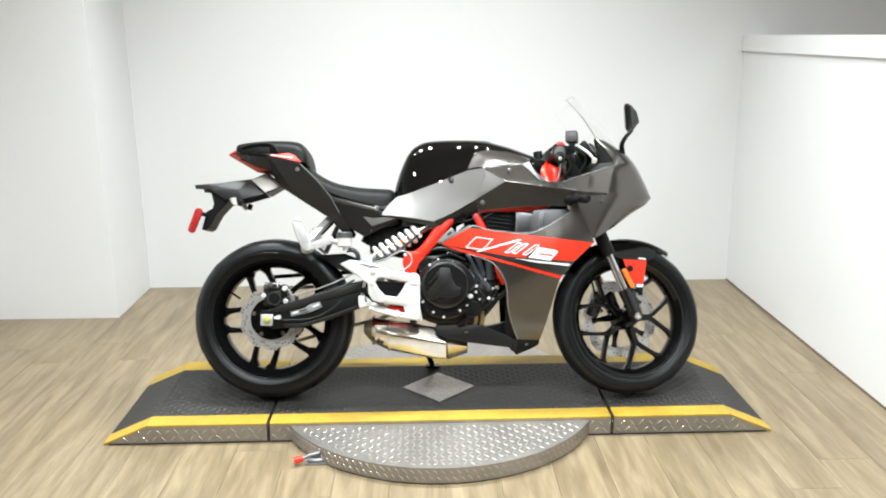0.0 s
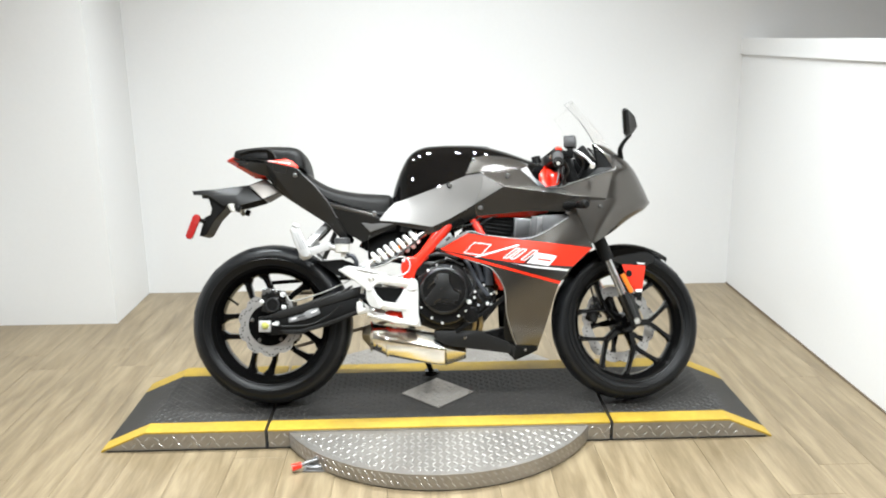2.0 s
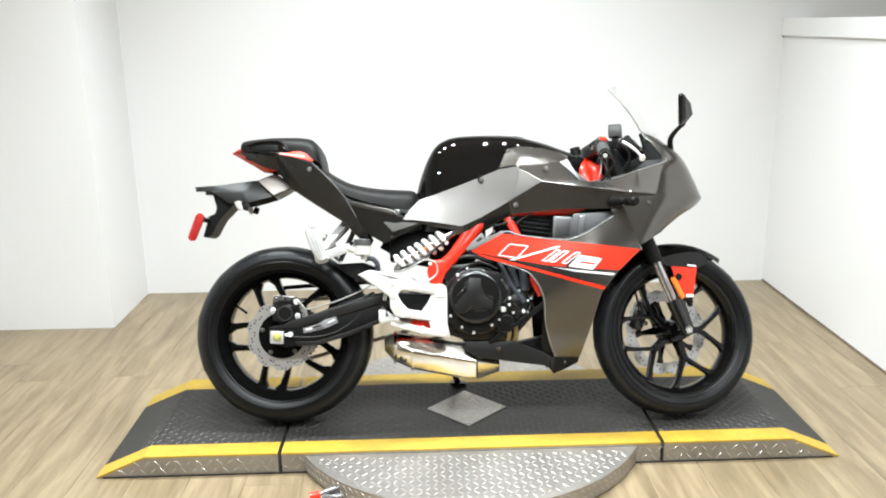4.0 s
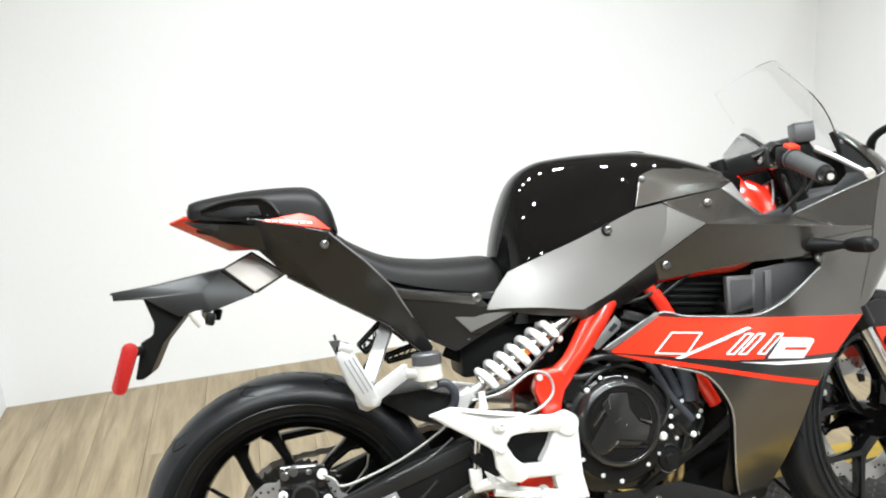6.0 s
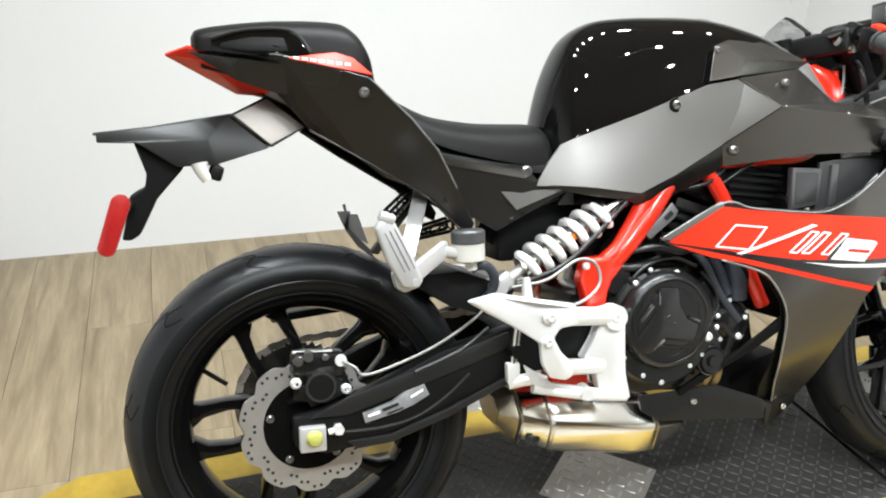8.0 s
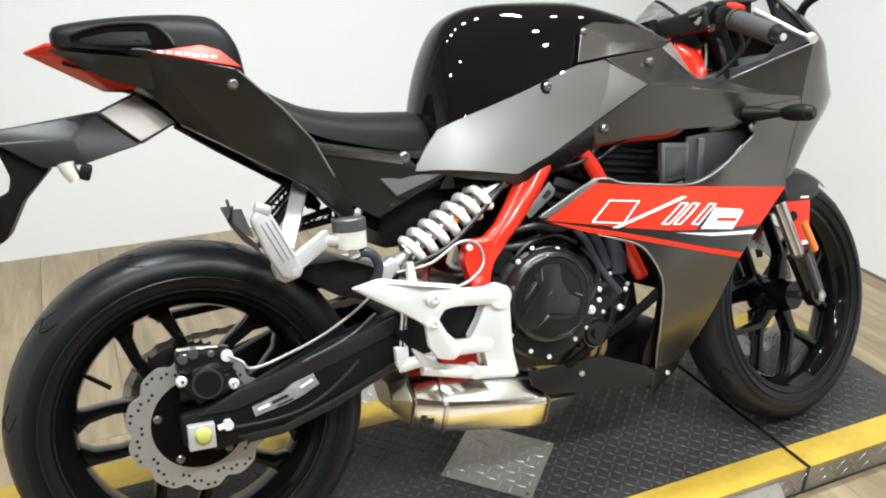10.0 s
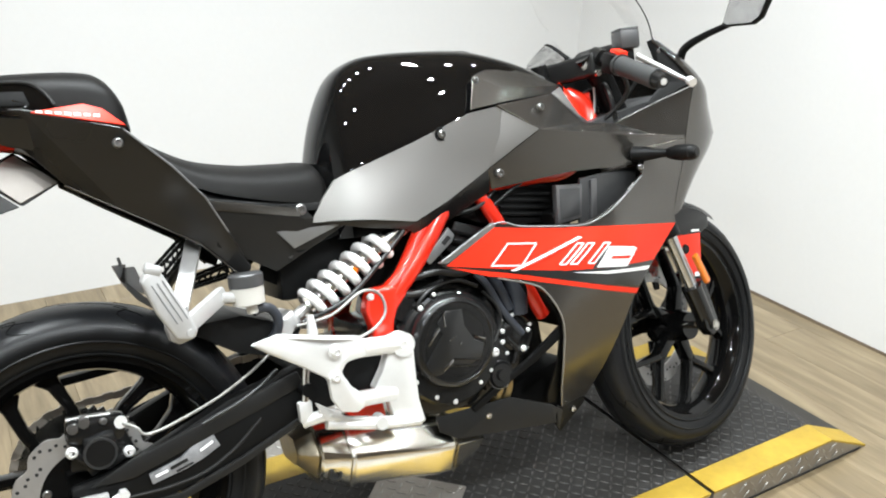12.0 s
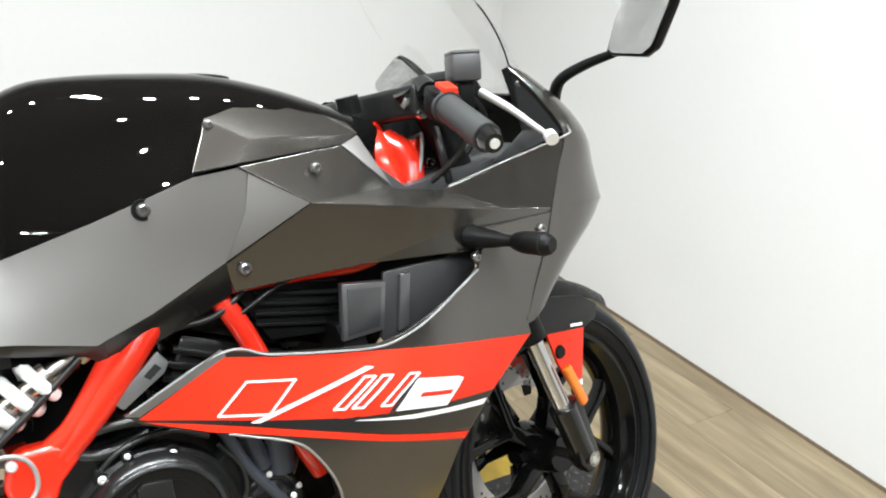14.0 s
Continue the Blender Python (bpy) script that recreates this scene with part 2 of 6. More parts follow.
def beam(p, q, wide, thick, across, bev=0.003, bm=None, seg=2):
    """A flat bar between two places; across is the way of its width."""
    p, q = Vector(p), Vector(q)
    d = q - p
    u = d.normalized()
    a = Vector(across)
    a = (a - u * a.dot(u)).normalized()
    n = u.cross(a)
    own = bmesh.new()
    bmesh.ops.create_cube(own, size=1.0, matrix=Matrix.Diagonal((wide, thick, d.length, 1)))
    bevel_sharp(own, bev, seg)
    m = Matrix((a, n, u)).transposed().to_4x4()
    m.translation = (p + q) / 2
    bmesh.ops.transform(own, matrix=m, verts=own.verts)
    return join(bm, own)


def lathe(profile, cx=0.0, cz=0.0, sides=64, bm=None, closed=False, cy=0.0):
    """A turned body round a line along y: profile of (y, radius)."""
    own = bmesh.new()
    rings = []
    for y, r in profile:
        rings.append([own.verts.new((cx + r * math.cos(k * math.tau / sides), cy + y, cz + r * math.sin(k * math.tau / sides))) for k in range(sides)])
    pairs = list(zip(rings, rings[1:])) + ([(rings[-1], rings[0])] if closed else [])
    for u, v in pairs:
        for k in range(sides):
            own.faces.new((u[k], u[(k + 1) % sides], v[(k + 1) % sides], v[k]))
    if not closed:
        for ring, (y, r) in ((rings[0], profile[0]), (rings[-1], profile[-1])):
            if r > 1e-4:
                own.faces.new(ring)
    return join(bm, own)


def loft(rings, bm=None, caps=True):
    own = bmesh.new()
    rs = [[own.verts.new(p) for p in ring] for ring in rings]
    n = len(rs[0])
    for u, v in zip(rs, rs[1:]):
        for k in range(n):
            own.faces.new((u[k], u[(k + 1) % n], v[(k + 1) % n], v[k]))
    if caps:
        own.faces.new(rs[0])
        own.faces.new(rs[-1])
    return join(bm, own)


def move(bm, m):
    bmesh.ops.transform(bm, matrix=m, verts=bm.verts)
    return bm


def mirrored(bm):
    bmesh.ops.transform(bm, matrix=Matrix.Diagonal((1, -1, 1, 1)), verts=bm.verts)
    bmesh.ops.reverse_faces(bm, faces=bm.faces)
    return bm


def bolt(x, y, z, r, parent, material=None, side=-1, label=""):
    """A domed screw head with a recessed socket, its face to the side."""
    s = side
    bm = lathe([(0.004, r * 0.95), (0, r), (s * r * 0.35, r * 0.92), (s * r * 0.6, r * 0.62), (s * r * 0.6, r * 0.42), (s * r * 0.25, r * 0.38), (s * r * 0.25, 0.0005)], x, z, 12, cy=y)
    return part("screw", bm, material or BOLT, parent, label)


# ---- room ----
WALL = mat("white_wall_paint", (0.675, 0.673, 0.670), 0.55, vary=0.02, bump=0.15, bscale=120.0, blotch=1.2)
CEILP = mat("ceiling_paint", (0.42, 0.315, 0.225), 0.8, vary=0.05, bump=0.1)
BACKROOM = mat("far_room_paint", (0.30, 0.25, 0.205), 0.7, vary=0.1)
OAK = mat("oak_vinyl_plank", (0.52, 0.42, 0.30), 0.35, vary=0.1)
FOOTBROWN = mat("dark_brown_strip", (0.14, 0.105, 0.075), 0.7)
FLOORBASE = mat("floor_joint", (0.14, 0.10, 0.055), 0.7, vary=0.1)


def wood(m):
    """Long grain and streaks along y, different on each plank."""
    nt = m.node_tree
    b = nt.nodes["Principled BSDF"]
    tc = nt.nodes.new("ShaderNodeTexCoord")
    info = nt.nodes.new("ShaderNodeObjectInfo")
    geo = nt.nodes.new("ShaderNodeNewGeometry")
    sep = nt.nodes.new("ShaderNodeVectorMath")
    sep.operation = "MULTIPLY"
    sep.inputs[1].default_value = (15.0, 1.5, 1.0)
    nt.links.new(geo.outputs["Position"], sep.inputs[0])
    add = nt.nodes.new("ShaderNodeVectorMath")
    add.operation = "ADD"
    comb = nt.nodes.new("ShaderNodeCombineXYZ")
    mul = nt.nodes.new("ShaderNodeMath")
    mul.operation = "MULTIPLY"
    mul.inputs[1].default_value = 40.0
    nt.links.new(info.outputs["Random"], mul.inputs[0])
    nt.links.new(mul.outputs[0], comb.inputs[1])
    nt.links.new(mul.outputs[0], comb.inputs[2])
    nt.links.new(sep.outputs[0], add.inputs[0])
    nt.links.new(comb.outputs[0], add.inputs[1])
    n1 = nt.nodes.new("ShaderNodeTexNoise")
    n1.inputs["Scale"].default_value, n1.inputs["Detail"].default_value, n1.inputs["Distortion"].default_value = 1.6, 6.0, 0.6
    nt.links.new(add.outputs[0], n1.inputs["Vector"])
    n2 = nt.nodes.new("ShaderNodeTexNoise")
    n2.inputs["Scale"].default_value, n2.inputs["Detail"].default_value = 9.0, 4.0
    nt.links.new(add.outputs[0], n2.inputs["Vector"])
    mix = nt.nodes.new("ShaderNodeMath")
    mix.operation = "MULTIPLY_ADD"
    mix.inputs[1].default_value = 0.3
    nt.links.new(n2.outputs[0], mix.inputs[0])
    nt.links.new(n1.outputs[0], mix.inputs[2])
    tone = nt.nodes.new("ShaderNodeMath")
    tone.operation = "MULTIPLY_ADD"
    tone.inputs[1].default_value = 0.05
    nt.links.new(info.outputs["Random"], tone.inputs[0])
    nt.links.new(mix.outputs[0], tone.inputs[2])
    ramp = nt.nodes.new("ShaderNodeValToRGB")
    e = ramp.color_ramp.elements
    e[0].position, e[0].color = 0.42, (0.122, 0.090, 0.050, 1)
    e[1].position, e[1].color = 0.90, (0.262, 0.206, 0.127, 1)
    mid = e.new(0.66)
    mid.color = (0.186, 0.142, 0.084, 1)
    nt.links.new(tone.outputs[0], ramp.inputs[0])
    nt.links.new(ramp.outputs[0], b.inputs["Base Color"])
    bump = nt.nodes.new("ShaderNodeBump")
    bump.inputs["Strength"].default_value, bump.inputs["Distance"].default_value = 0.25, 0.001
    nt.links.new(n2.outputs[0], bump.inputs["Height"])
    nt.links.new(bump.outputs[0], b.inputs["Normal"])


wood(OAK)


def slab(name, x0, y0, z0, x1, y1, z1, material, label):
    bm = box((x0 + x1) / 2, (y0 + y1) / 2, (z0 + z1) / 2, x1 - x0, y1 - y0, z1 - z0, bev=0.0)
    return tagged(finish(name, bm, material, smooth=0), label, "wall", kind="structure")


def standing(name, pts, z0, z1, material, label):
    """A wall with a plan outline."""
    bm = bmesh.new()
    f = bm.faces.new([bm.verts.new((x, y, z0)) for x, y in pts])
    r = bmesh.ops.extrude_face_region(bm, geom=[f])
    for v in r["geom"]:
        if isinstance(v, bmesh.types.BMVert):
            v.co.z = z1
    return tagged(finish(name, bm, material, smooth=0), label, "wall", kind="structure")


floor = tagged(finish("floor", box(-0.1, -2.25, -0.06, 8.6, 8.9, 0.10, bev=0), FLOORBASE, smooth=0), "light oak-look plank floor with fine joints", "floor", kind="structure")
# back wall, boxed-out corner, and a low partition with a capping board; the back wall runs on behind the partition
standing("wall_back", [(-1.675, 1.715), (4.0, 1.685), (4.0, 2.2), (-1.675, 2.2)], -0.05, CEIL, WALL, "smooth white painted back wall")
standing("wall_return", [(-1.675, 1.185), (-1.675, 2.2), (-2.6, 2.2), (-2.6, 1.195)], -0.05, CEIL, WALL, "white boxed-out wall corner")
standing("wall_left", [(-2.385, -3.6), (-2.385, 1.185), (-2.6, 1.185), (-2.6, -3.6)], -0.05, CEIL, WALL, "white painted side wall")
RX0, RX1, RY = 1.690, 1.645, -3.4
standing("wall_right", [(RX0, 1.70), (RX1, RY), (1.80, RY), (1.80, 1.70)], -0.05, 1.309, WALL, "white painted low partition wall")
standing("trim", [(RX0 - 0.012, 1.698), (RX1 - 0.012, RY - 0.012), (1.812, RY - 0.012), (1.812, 1.698)], 1.309, 1.394, WALL, "white capping board along the partition")
# thin dark brown line where the partition meets the floor
standing("baseboard", [(RX0 - 0.004, 1.69), (RX1 - 0.004, RY), (RX1 + 0.01, RY), (RX0 + 0.01, 1.69)], 0.0005, 0.009, FOOTBROWN, "thin dark strip along the foot of the side wall")
# the darker hall around and behind the viewer
slab("wall_front", -4.2, -6.7, -0.05, 4.0, -6.5, CEIL, BACKROOM, "plain brown wall behind the viewer")
slab("wall_hall_left", -4.4, -6.7, -0.05, -4.2, 2.2, CEIL, BACKROOM, "plain brown hall wall")
slab("wall_hall_right", 4.0, -6.7, -0.05, 4.2, 2.2, CEIL, WALL, "plain white hall wall")
slab("wall_hall_end_left", -4.2, 2.0, -0.05, -2.6, 2.2, CEIL, BACKROOM, "plain brown hall wall")
slab("ceiling", -4.4, -6.7, CEIL, 4.2, 2.2, CEIL + 0.12, CEILP, "plain brown ceiling with round downlights")

# ceiling downlights; the three past x = 2 are unseen, added as fill
RING = mat("lamp_ring_white", (0.8, 0.8, 0.8), 0.4)
for lx, ly in LAMPS:
    base = new("ceiling_downlight")
    base.location = (lx, ly, CEIL)
    bm = bmesh.new()
    bmesh.ops.create_cone(bm, segments=24, radius1=0.085, radius2=0.075, depth=0.02, cap_ends=False, matrix=pose(0, 0, -0.011))
    tagged(base, "round white recessed ceiling downlight, switched on", "lamp", "ceiling downlights")
    part("trim_ring", bm, RING, base)
for lx, ly in TUBES:
    base = new("ceiling_tube_lamp")
    base.location = (lx, ly, CEIL)
    tagged(base, "long narrow white ceiling lamp, switched on", "lamp", "ceiling tube lamps")
    part("housing", box(0, 0, -0.021, 0.07, 1.26, 0.040, bev=0.004), RING, base)

# ---- turntable platform ----
TREAD = mat("black_tread_mat", (0.0180, 0.0168, 0.0155), 0.55, 0.0, spec=0.38, vary=0.25, blotch=3.0, scale=40.0, bump=0.1)
YELLOW = mat("yellow_edge_paint", (0.345, 0.226, 0.022), 0.5, vary=0.22, scale=60.0, blotch=8.0, bump=0.2)
# tread bars a little paler than their plate
CHECKBAR = mat("pale_tread_bar", (0.40, 0.385, 0.36), 0.42, 0.85, vary=0.15)
# mat bars lighter than the mat: glints put into their colour
TREADBAR = mat("glint_mat_bar", (0.035, 0.032, 0.029), 0.42, vary=0.3, blotch=6.0)
CHECKER = mat("aluminium_tread_plate", (0.33, 0.31, 0.285), 0.42, 0.85, vary=0.16, blotch=5.0)
DARKSTEEL = mat("dark_steel", (0.02, 0.02, 0.02), 0.5, 0.3)

H = 0.071
PX0, PX1, PY0, PY1 = -1.245, 1.165, -0.223, 0.374
GL, GR = -0.657, 0.580
CX, CY, CR = -0.040, 0.060, 0.606
HALF = 0.140


def lozenges(bm, cells, size=0.013, wide=0.0032, high=0.0011):
    """Raised bars of tread plate: cells of (place, along, normal)."""
    for p, a, n in cells:
        a, n = Vector(a).normalized(), Vector(n).normalized()
        b = n.cross(a)
        p = Vector(p)
        v = [bm.verts.new(p + a * (k * size)) for k in (-1, 1)]
        w = [bm.verts.new(p + b * (k * wide)) for k in (-1, 1)]
        t = [bm.verts.new(p + n * high + a * (k * size * 0.55)) for k in (-1, 1)]
        for f in ((v[0], w[0], t[0]), (w[0], v[1], t[1]), (w[0], t[1], t[0]), (v[1], w[1], t[1]), (w[1], v[0], t[0]), (w[1], t[0], t[1])):
            bm.faces.new(f)


def top_z(x, lo, hi):
    run = 0.158
    return H * max(0.0, min(1.0, (x - lo) / run if lo is not None else 1.0, (hi - x) / run if hi is not None else 1.0))


platform = tagged(new("motorcycle_platform"), "low black tread platform with yellow edges and diamond-plate aluminium sides", "platform")


def profile(x0, x1, ramp_left, ramp_right, top=0.0, low=None):
    run = 0.158
    pts = [(x0, 0.001), (x1, 0.001)] if low is None else []
    ups = []
    if ramp_right:
        ups += [(x1, 0.004), (x1 - run, H)]
    else:
        ups += [(x1, H)]
    if ramp_left:
        ups += [(x0 + run, H), (x0, 0.004)]
    else:
        ups += [(x0, H)]
    return pts + ups, ups


G = 0.006
for name, x0, x1, rl, rr in (("ramp", PX0, GL - G, True, False), ("deck", GL + G, GR - G, False, False), ("ramp", GR + G, PX1, False, True)):
    full, ups = profile(x0, x1, rl, rr)
    body = plate(full, PY0, PY1, 0.0)
    base = part(name, body, CHECKER, platform, "diamond-plate aluminium sides", smooth=0)
    for nm, ya, yb, m, dz in (("tread_mat", PY0 + 0.074, PY1 - 0.090, TREAD, 0.0015), ("yellow_edge", PY0 - 0.001, PY0 + 0.074, YELLOW, 0.002), ("yellow_edge", PY1 - 0.090, PY1 + 0.001, YELLOW, 0.002)):
        top = ups[::-1]
        strip = plate([(x, z + dz) for x, z in top] + [(x, z - 0.004) for x, z in top[::-1]], ya, yb, 0.0)
        if nm == "tread_mat":
            cells = []
            nx, ny = int((x1 - x0) / 0.021), int((yb - ya) / 0.021)
            for i in range(nx):
                for j in range(ny):
                    x, y = x0 + (i + 0.5) * 0.021, ya + (j + 0.5) * 0.021
                    if abs(x - CX) + abs(y - CY) < HALF + 0.004:
                        continue
                    z = top_z(x, x0 if rl else None, x1 if rr else None) + dz
                    sl = H / 0.158 * ((1 if rl and x < x0 + 0.158 else 0) - (1 if rr and x > x1 - 0.158 else 0))
                    cells.append(((x, y, z), (1, 1 if (i + j) % 2 else -1, sl), (-sl, 0, 1)))
            bars = bmesh.new()
            lozenges(bars, cells, 0.0112, 0.0032, 0.0018)
            tagged(part("mat_pattern", bars, TREADBAR, platform, smooth=0), kind="stuff")
        part(nm, strip, m, platform, smooth=0)
    cells = []
    n = int((x1 - x0) / 0.033)
    for i in range(n):
        for j in range(2):
            x, z = x0 + (i + 0.5 + 0.5 * j) * 0.033, 0.02 + 0.027 * j
            if z + 0.012 < top_z(x, x0 if rl else None, x1 if rr else None):
                cells.append(((x, PY0 - 0.0005, z), (1, 0, 1 if (i + j) % 2 else -1), (0, -1, 0)))
    if cells:
        bars = bmesh.new()
        lozenges(bars, cells, 0.0150, 0.0032, 0.0016)
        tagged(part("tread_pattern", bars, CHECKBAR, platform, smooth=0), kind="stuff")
# dark strip that paints in the shadow gap below the sides
part("base_frame", box((PX0 + PX1) / 2, (PY0 + PY1) / 2, 0.003, PX1 - PX0 - 0.04, PY1 - PY0 + 0.004, 0.005, bev=0), DARKSTEEL, platform, smooth=0)
# bright plate let into the deck, standing on its corner
R2 = HALF * math.sqrt(2)
dp = box(0, 0, 0, R2, R2, 0.003, (0, 0, 45), 0.0)
move(dp, pose(CX, CY, H + 0.0045))
bars = bmesh.new()
cells = []
for i in range(-7, 8):
    for j in range(-7, 8):
        x, y = i * 0.024 + (0.012 if j % 2 else 0), j * 0.024
        if abs(x) + abs(y) < HALF - 0.018:
            cells.append(((CX + x, CY + y, H + 0.0061), (1, 1 if (i + j) % 2 else -1, 0), (0, 0, 1)))
lozenges(bars, cells, 0.0125, 0.0034, 0.0018)
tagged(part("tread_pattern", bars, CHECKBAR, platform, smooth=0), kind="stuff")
part("plate", dp, CHECKER, platform, "bright diamond-plate square standing on its corner", smooth=0)
for dx, dy in ((-0.125, 0), (0, -0.125), (0.125, 0), (0, 0.125)):
    s = bmesh.new()
    bmesh.ops.create_cone(s, cap_ends=True, segments=12, radius1=0.005, radius2=0.004, depth=0.003, matrix=pose(CX + dx, CY + dy, H + 0.0075))
    part("screw", s, STEEL, platform)

turn = tagged(new("turntable_disc"), "round diamond-plate aluminium turntable disc under the platform", "turntable")
TZ = 0.060
bm = bmesh.new()
bmesh.ops.create_cone(bm, cap_ends=True, segments=128, radius1=CR, radius2=CR, depth=TZ - 0.006, matrix=pose(CX, CY, 0.006 + (TZ - 0.006) / 2))
part("disc", bm, CHECKER, turn, smooth=30)
bm = bmesh.new()
bmesh.ops.create_cone(bm, cap_ends=True, segments=96, radius1=CR - 0.004, radius2=CR - 0.004, depth=0.006, matrix=pose(CX, CY, 0.0035))
part("rubber_ring", bm, DARKSTEEL, turn)
cells = []
for i in range(-26, 27):
    for j in range(-26, 27):
        x, y = i * 0.024, j * 0.024
        if math.hypot(x, y) < CR - 0.02 and not (PY0 - 0.01 < CY + y < PY1 + 0.01):
            cells.append(((CX + x, CY + y, TZ + 0.0002), (1, 1 if (i + j) % 2 else -1, 0), (0, 0, 1)))
for k in range(150):
    a = k * math.tau / 150
    d = Vector((math.cos(a), math.sin(a), 0))
    for j in range(2):
        aa = a + j * math.pi / 150
        d = Vector((math.cos(aa), math.sin(aa), 0))
        cells.append((Vector((CX, CY, 0.022 + 0.024 * j)) + d * (CR * 0.9996), d.cross(Vector((0, 0, 1))) + Vector((0, 0, 1)), d))
bm = bmesh.new()
lozenges(bm, cells, 0.0125, 0.0034, 0.0018)
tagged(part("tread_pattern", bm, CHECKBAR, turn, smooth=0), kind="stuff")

# locking pin with its red handle beside the disc
pin = tagged(new("locking_clamp"), "small grey metal clamp with a red rubber handle on the floor", "clamp")
pin.location = (-0.482, -0.375, 0.0)
part("bracket", plate([(-0.012, 0.002), (0.05, 0.002), (0.055, 0.03), (0.02, 0.05), (0.0, 0.03)], -0.004, 0.004, 0.0015), VENTGREY, pin)
part("lever", tube([(0.03, 0.0, 0.036), (-0.01, -0.012, 0.03), (-0.035, -0.02, 0.022)], 0.006), VENTGREY, pin)
part("spring", tube([(0.05, -0.006, 0.012), (0.02, -0.014, 0.012), (-0.012, -0.01, 0.012)], 0.008), VENTGREY, pin)
part("handle", tube([(-0.03, -0.018, 0.024), (-0.06, -0.028, 0.02)], [0.011, 0.0125], 12), RED, pin, "red rubber grip")
part("foot", box(0.02, 0.0, 0.003, 0.09, 0.05, 0.006, bev=0.001), VENTGREY, pin)


# ---- motorcycle: x ahead, y to its left side, z up from the tyres' contact ----
LEAN_DEG, PITCH_DEG, YAW_DEG = -17.0, 0.25, -1.25
moto = tagged(new("motorcycle"), "dark grey, black and red sport motorcycle leaning on its side stand", "motorcycle")
moto.matrix_world = pose(0.009, -0.030, 0.0785, LEAN_DEG, PITCH_DEG, YAW_DEG)

# steering turned to the left
FORK_DIR = Vector((-math.sin(radians(26.5)), 0, math.cos(radians(26.5))))
HEAD = Vector((0.577, 0, 0.40))
STEER = Matrix.Translation(HEAD) @ Matrix.Rotation(radians(11.0), 4, FORK_DIR) @ Matrix.Translation(-HEAD)


def steered(bm):
    return move(bm, STEER)


def other_bar(bm):
    """From the right bar to the left one, across the turned steering."""
    move(bm, STEER.inverted())
    mirrored(bm)
    return move(bm, STEER)


def fork_at(z, y=0.0, ahead=0.0):
    """A place on the fork legs' line at a height."""
    return (0.622 - math.tan(radians(22.5)) * (z - 0.40) + ahead, y, z)


# -- wheels --
def tyre(radius, hw, cx, cz, front):
    """Round-shouldered tyre with curved grooves cut into its tread."""
    prof = []
    bead = 0.217
    side = [(hw * 0.74, bead - 0.004), (hw * 0.80, bead + 0.004), (hw * 0.93, bead + 0.016), (hw * 0.99, bead + 0.030)]
    crown = []
    n = 15
    edge_r = bead + 0.036
    for i in range(n + 1):
        a = math.pi / 2 * (1 - i / n)
        crown.append((hw * math.sin(a) ** 0.92 if a > 0 else 0.0, edge_r + (radius - edge_r) * math.cos(a) ** 0.92 if a < math.pi / 2 else edge_r))
    half = side + crown
    prof = half + [(-y, r) for y, r in half[-2::-1]]
    sides = 180
    rows = []
    own = bmesh.new()
    for y, r in prof:
        ring = []
        for k in range(sides):
            a = k / sides * math.tau
            rr = r
            ring.append(own.verts.new((cx + rr * math.cos(a), y, cz + rr * math.sin(a))))
        rows.append(ring)
    for u, v in zip(rows, rows[1:]):
        for k in range(sides):
            f = own.faces.new((u[k], u[(k + 1) % sides], v[(k + 1) % sides], v[k]))
            f.material_index = 1 if abs(u[k].co.y + v[k].co.y) < hw * 1.9 and math.hypot(u[k].co.x - cx, u[k].co.z - cz) > edge_r + 0.002 else 0
    return own


def groove_lines(radius, hw, cx, cz, front):
    """Swept tread grooves: dark sunk lines that follow the crown."""
    edge_r = 0.217 + 0.036

    def on_tread(deg, yn, lift):
        sa = min(1.0, abs(yn)) ** (1 / 0.92)
        r = edge_r + (radius - edge_r) * math.sqrt(max(0.0, 1 - sa * sa)) ** 0.92 + lift
        return (cx + r * math.cos(radians(deg)), yn * hw, cz + r * math.sin(radians(deg)))
    bm = bmesh.new()
    turn_way = 1 if front else -1
    for k in range(11):
        for s in (-1, 1):
            a0 = (k + 0.25 * s) * 360 / 11
            line = [on_tread(a0 + turn_way * (30 * t + 9 * math.sin(t * 5.2)), s * (0.08 + 0.80 * t), -0.0006) for t in (0, 0.1, 0.2, 0.3, 0.4, 0.5, 0.6, 0.7, 0.8, 0.9, 1.0)]
            tube(line, 0.0015, 6, False, bm)
            line = [on_tread(a0 + 17 + turn_way * (9 * t), s * (0.40 + 0.26 * t), -0.0005) for t in (0, 0.33, 0.66, 1)]
            tube(line, 0.0013, 6, False, bm)
    return bm


def rim(hw, cx, cz):
    p = [(hw, 0.222), (hw, 0.211), (hw - 0.006, 0.206), (hw - 0.012, 0.200), (hw * 0.45, 0.192), (0, 0.190)]
    outer = [(0, 0.200), (hw * 0.5, 0.202), (hw - 0.014, 0.212), (hw - 0.005, 0.222)]
    prof = p + [(-y, r) for y, r in p[-2::-1]] + [(-y, r) for y, r in outer[::-1]] + outer[1:]
    return lathe(prof, cx, cz, 96, closed=True)


def bar2(pts, w, y0, y1, bev=0.0035):
    """A spoke arm: a path in x and z with a width at each place."""
    left, right = [], []
    for i, (x, z) in enumerate(pts):
        a = pts[max(i - 1, 0)]
        b = pts[min(i + 1, len(pts) - 1)]
        d = Vector((b[0] - a[0], b[1] - a[1])).normalized()
        left.append((x - d.y * w[i], z + d.x * w[i]))
        right.append((x + d.y * w[i], z - d.x * w[i]))
    return plate(left + right[::-1], y0, y1, bev)


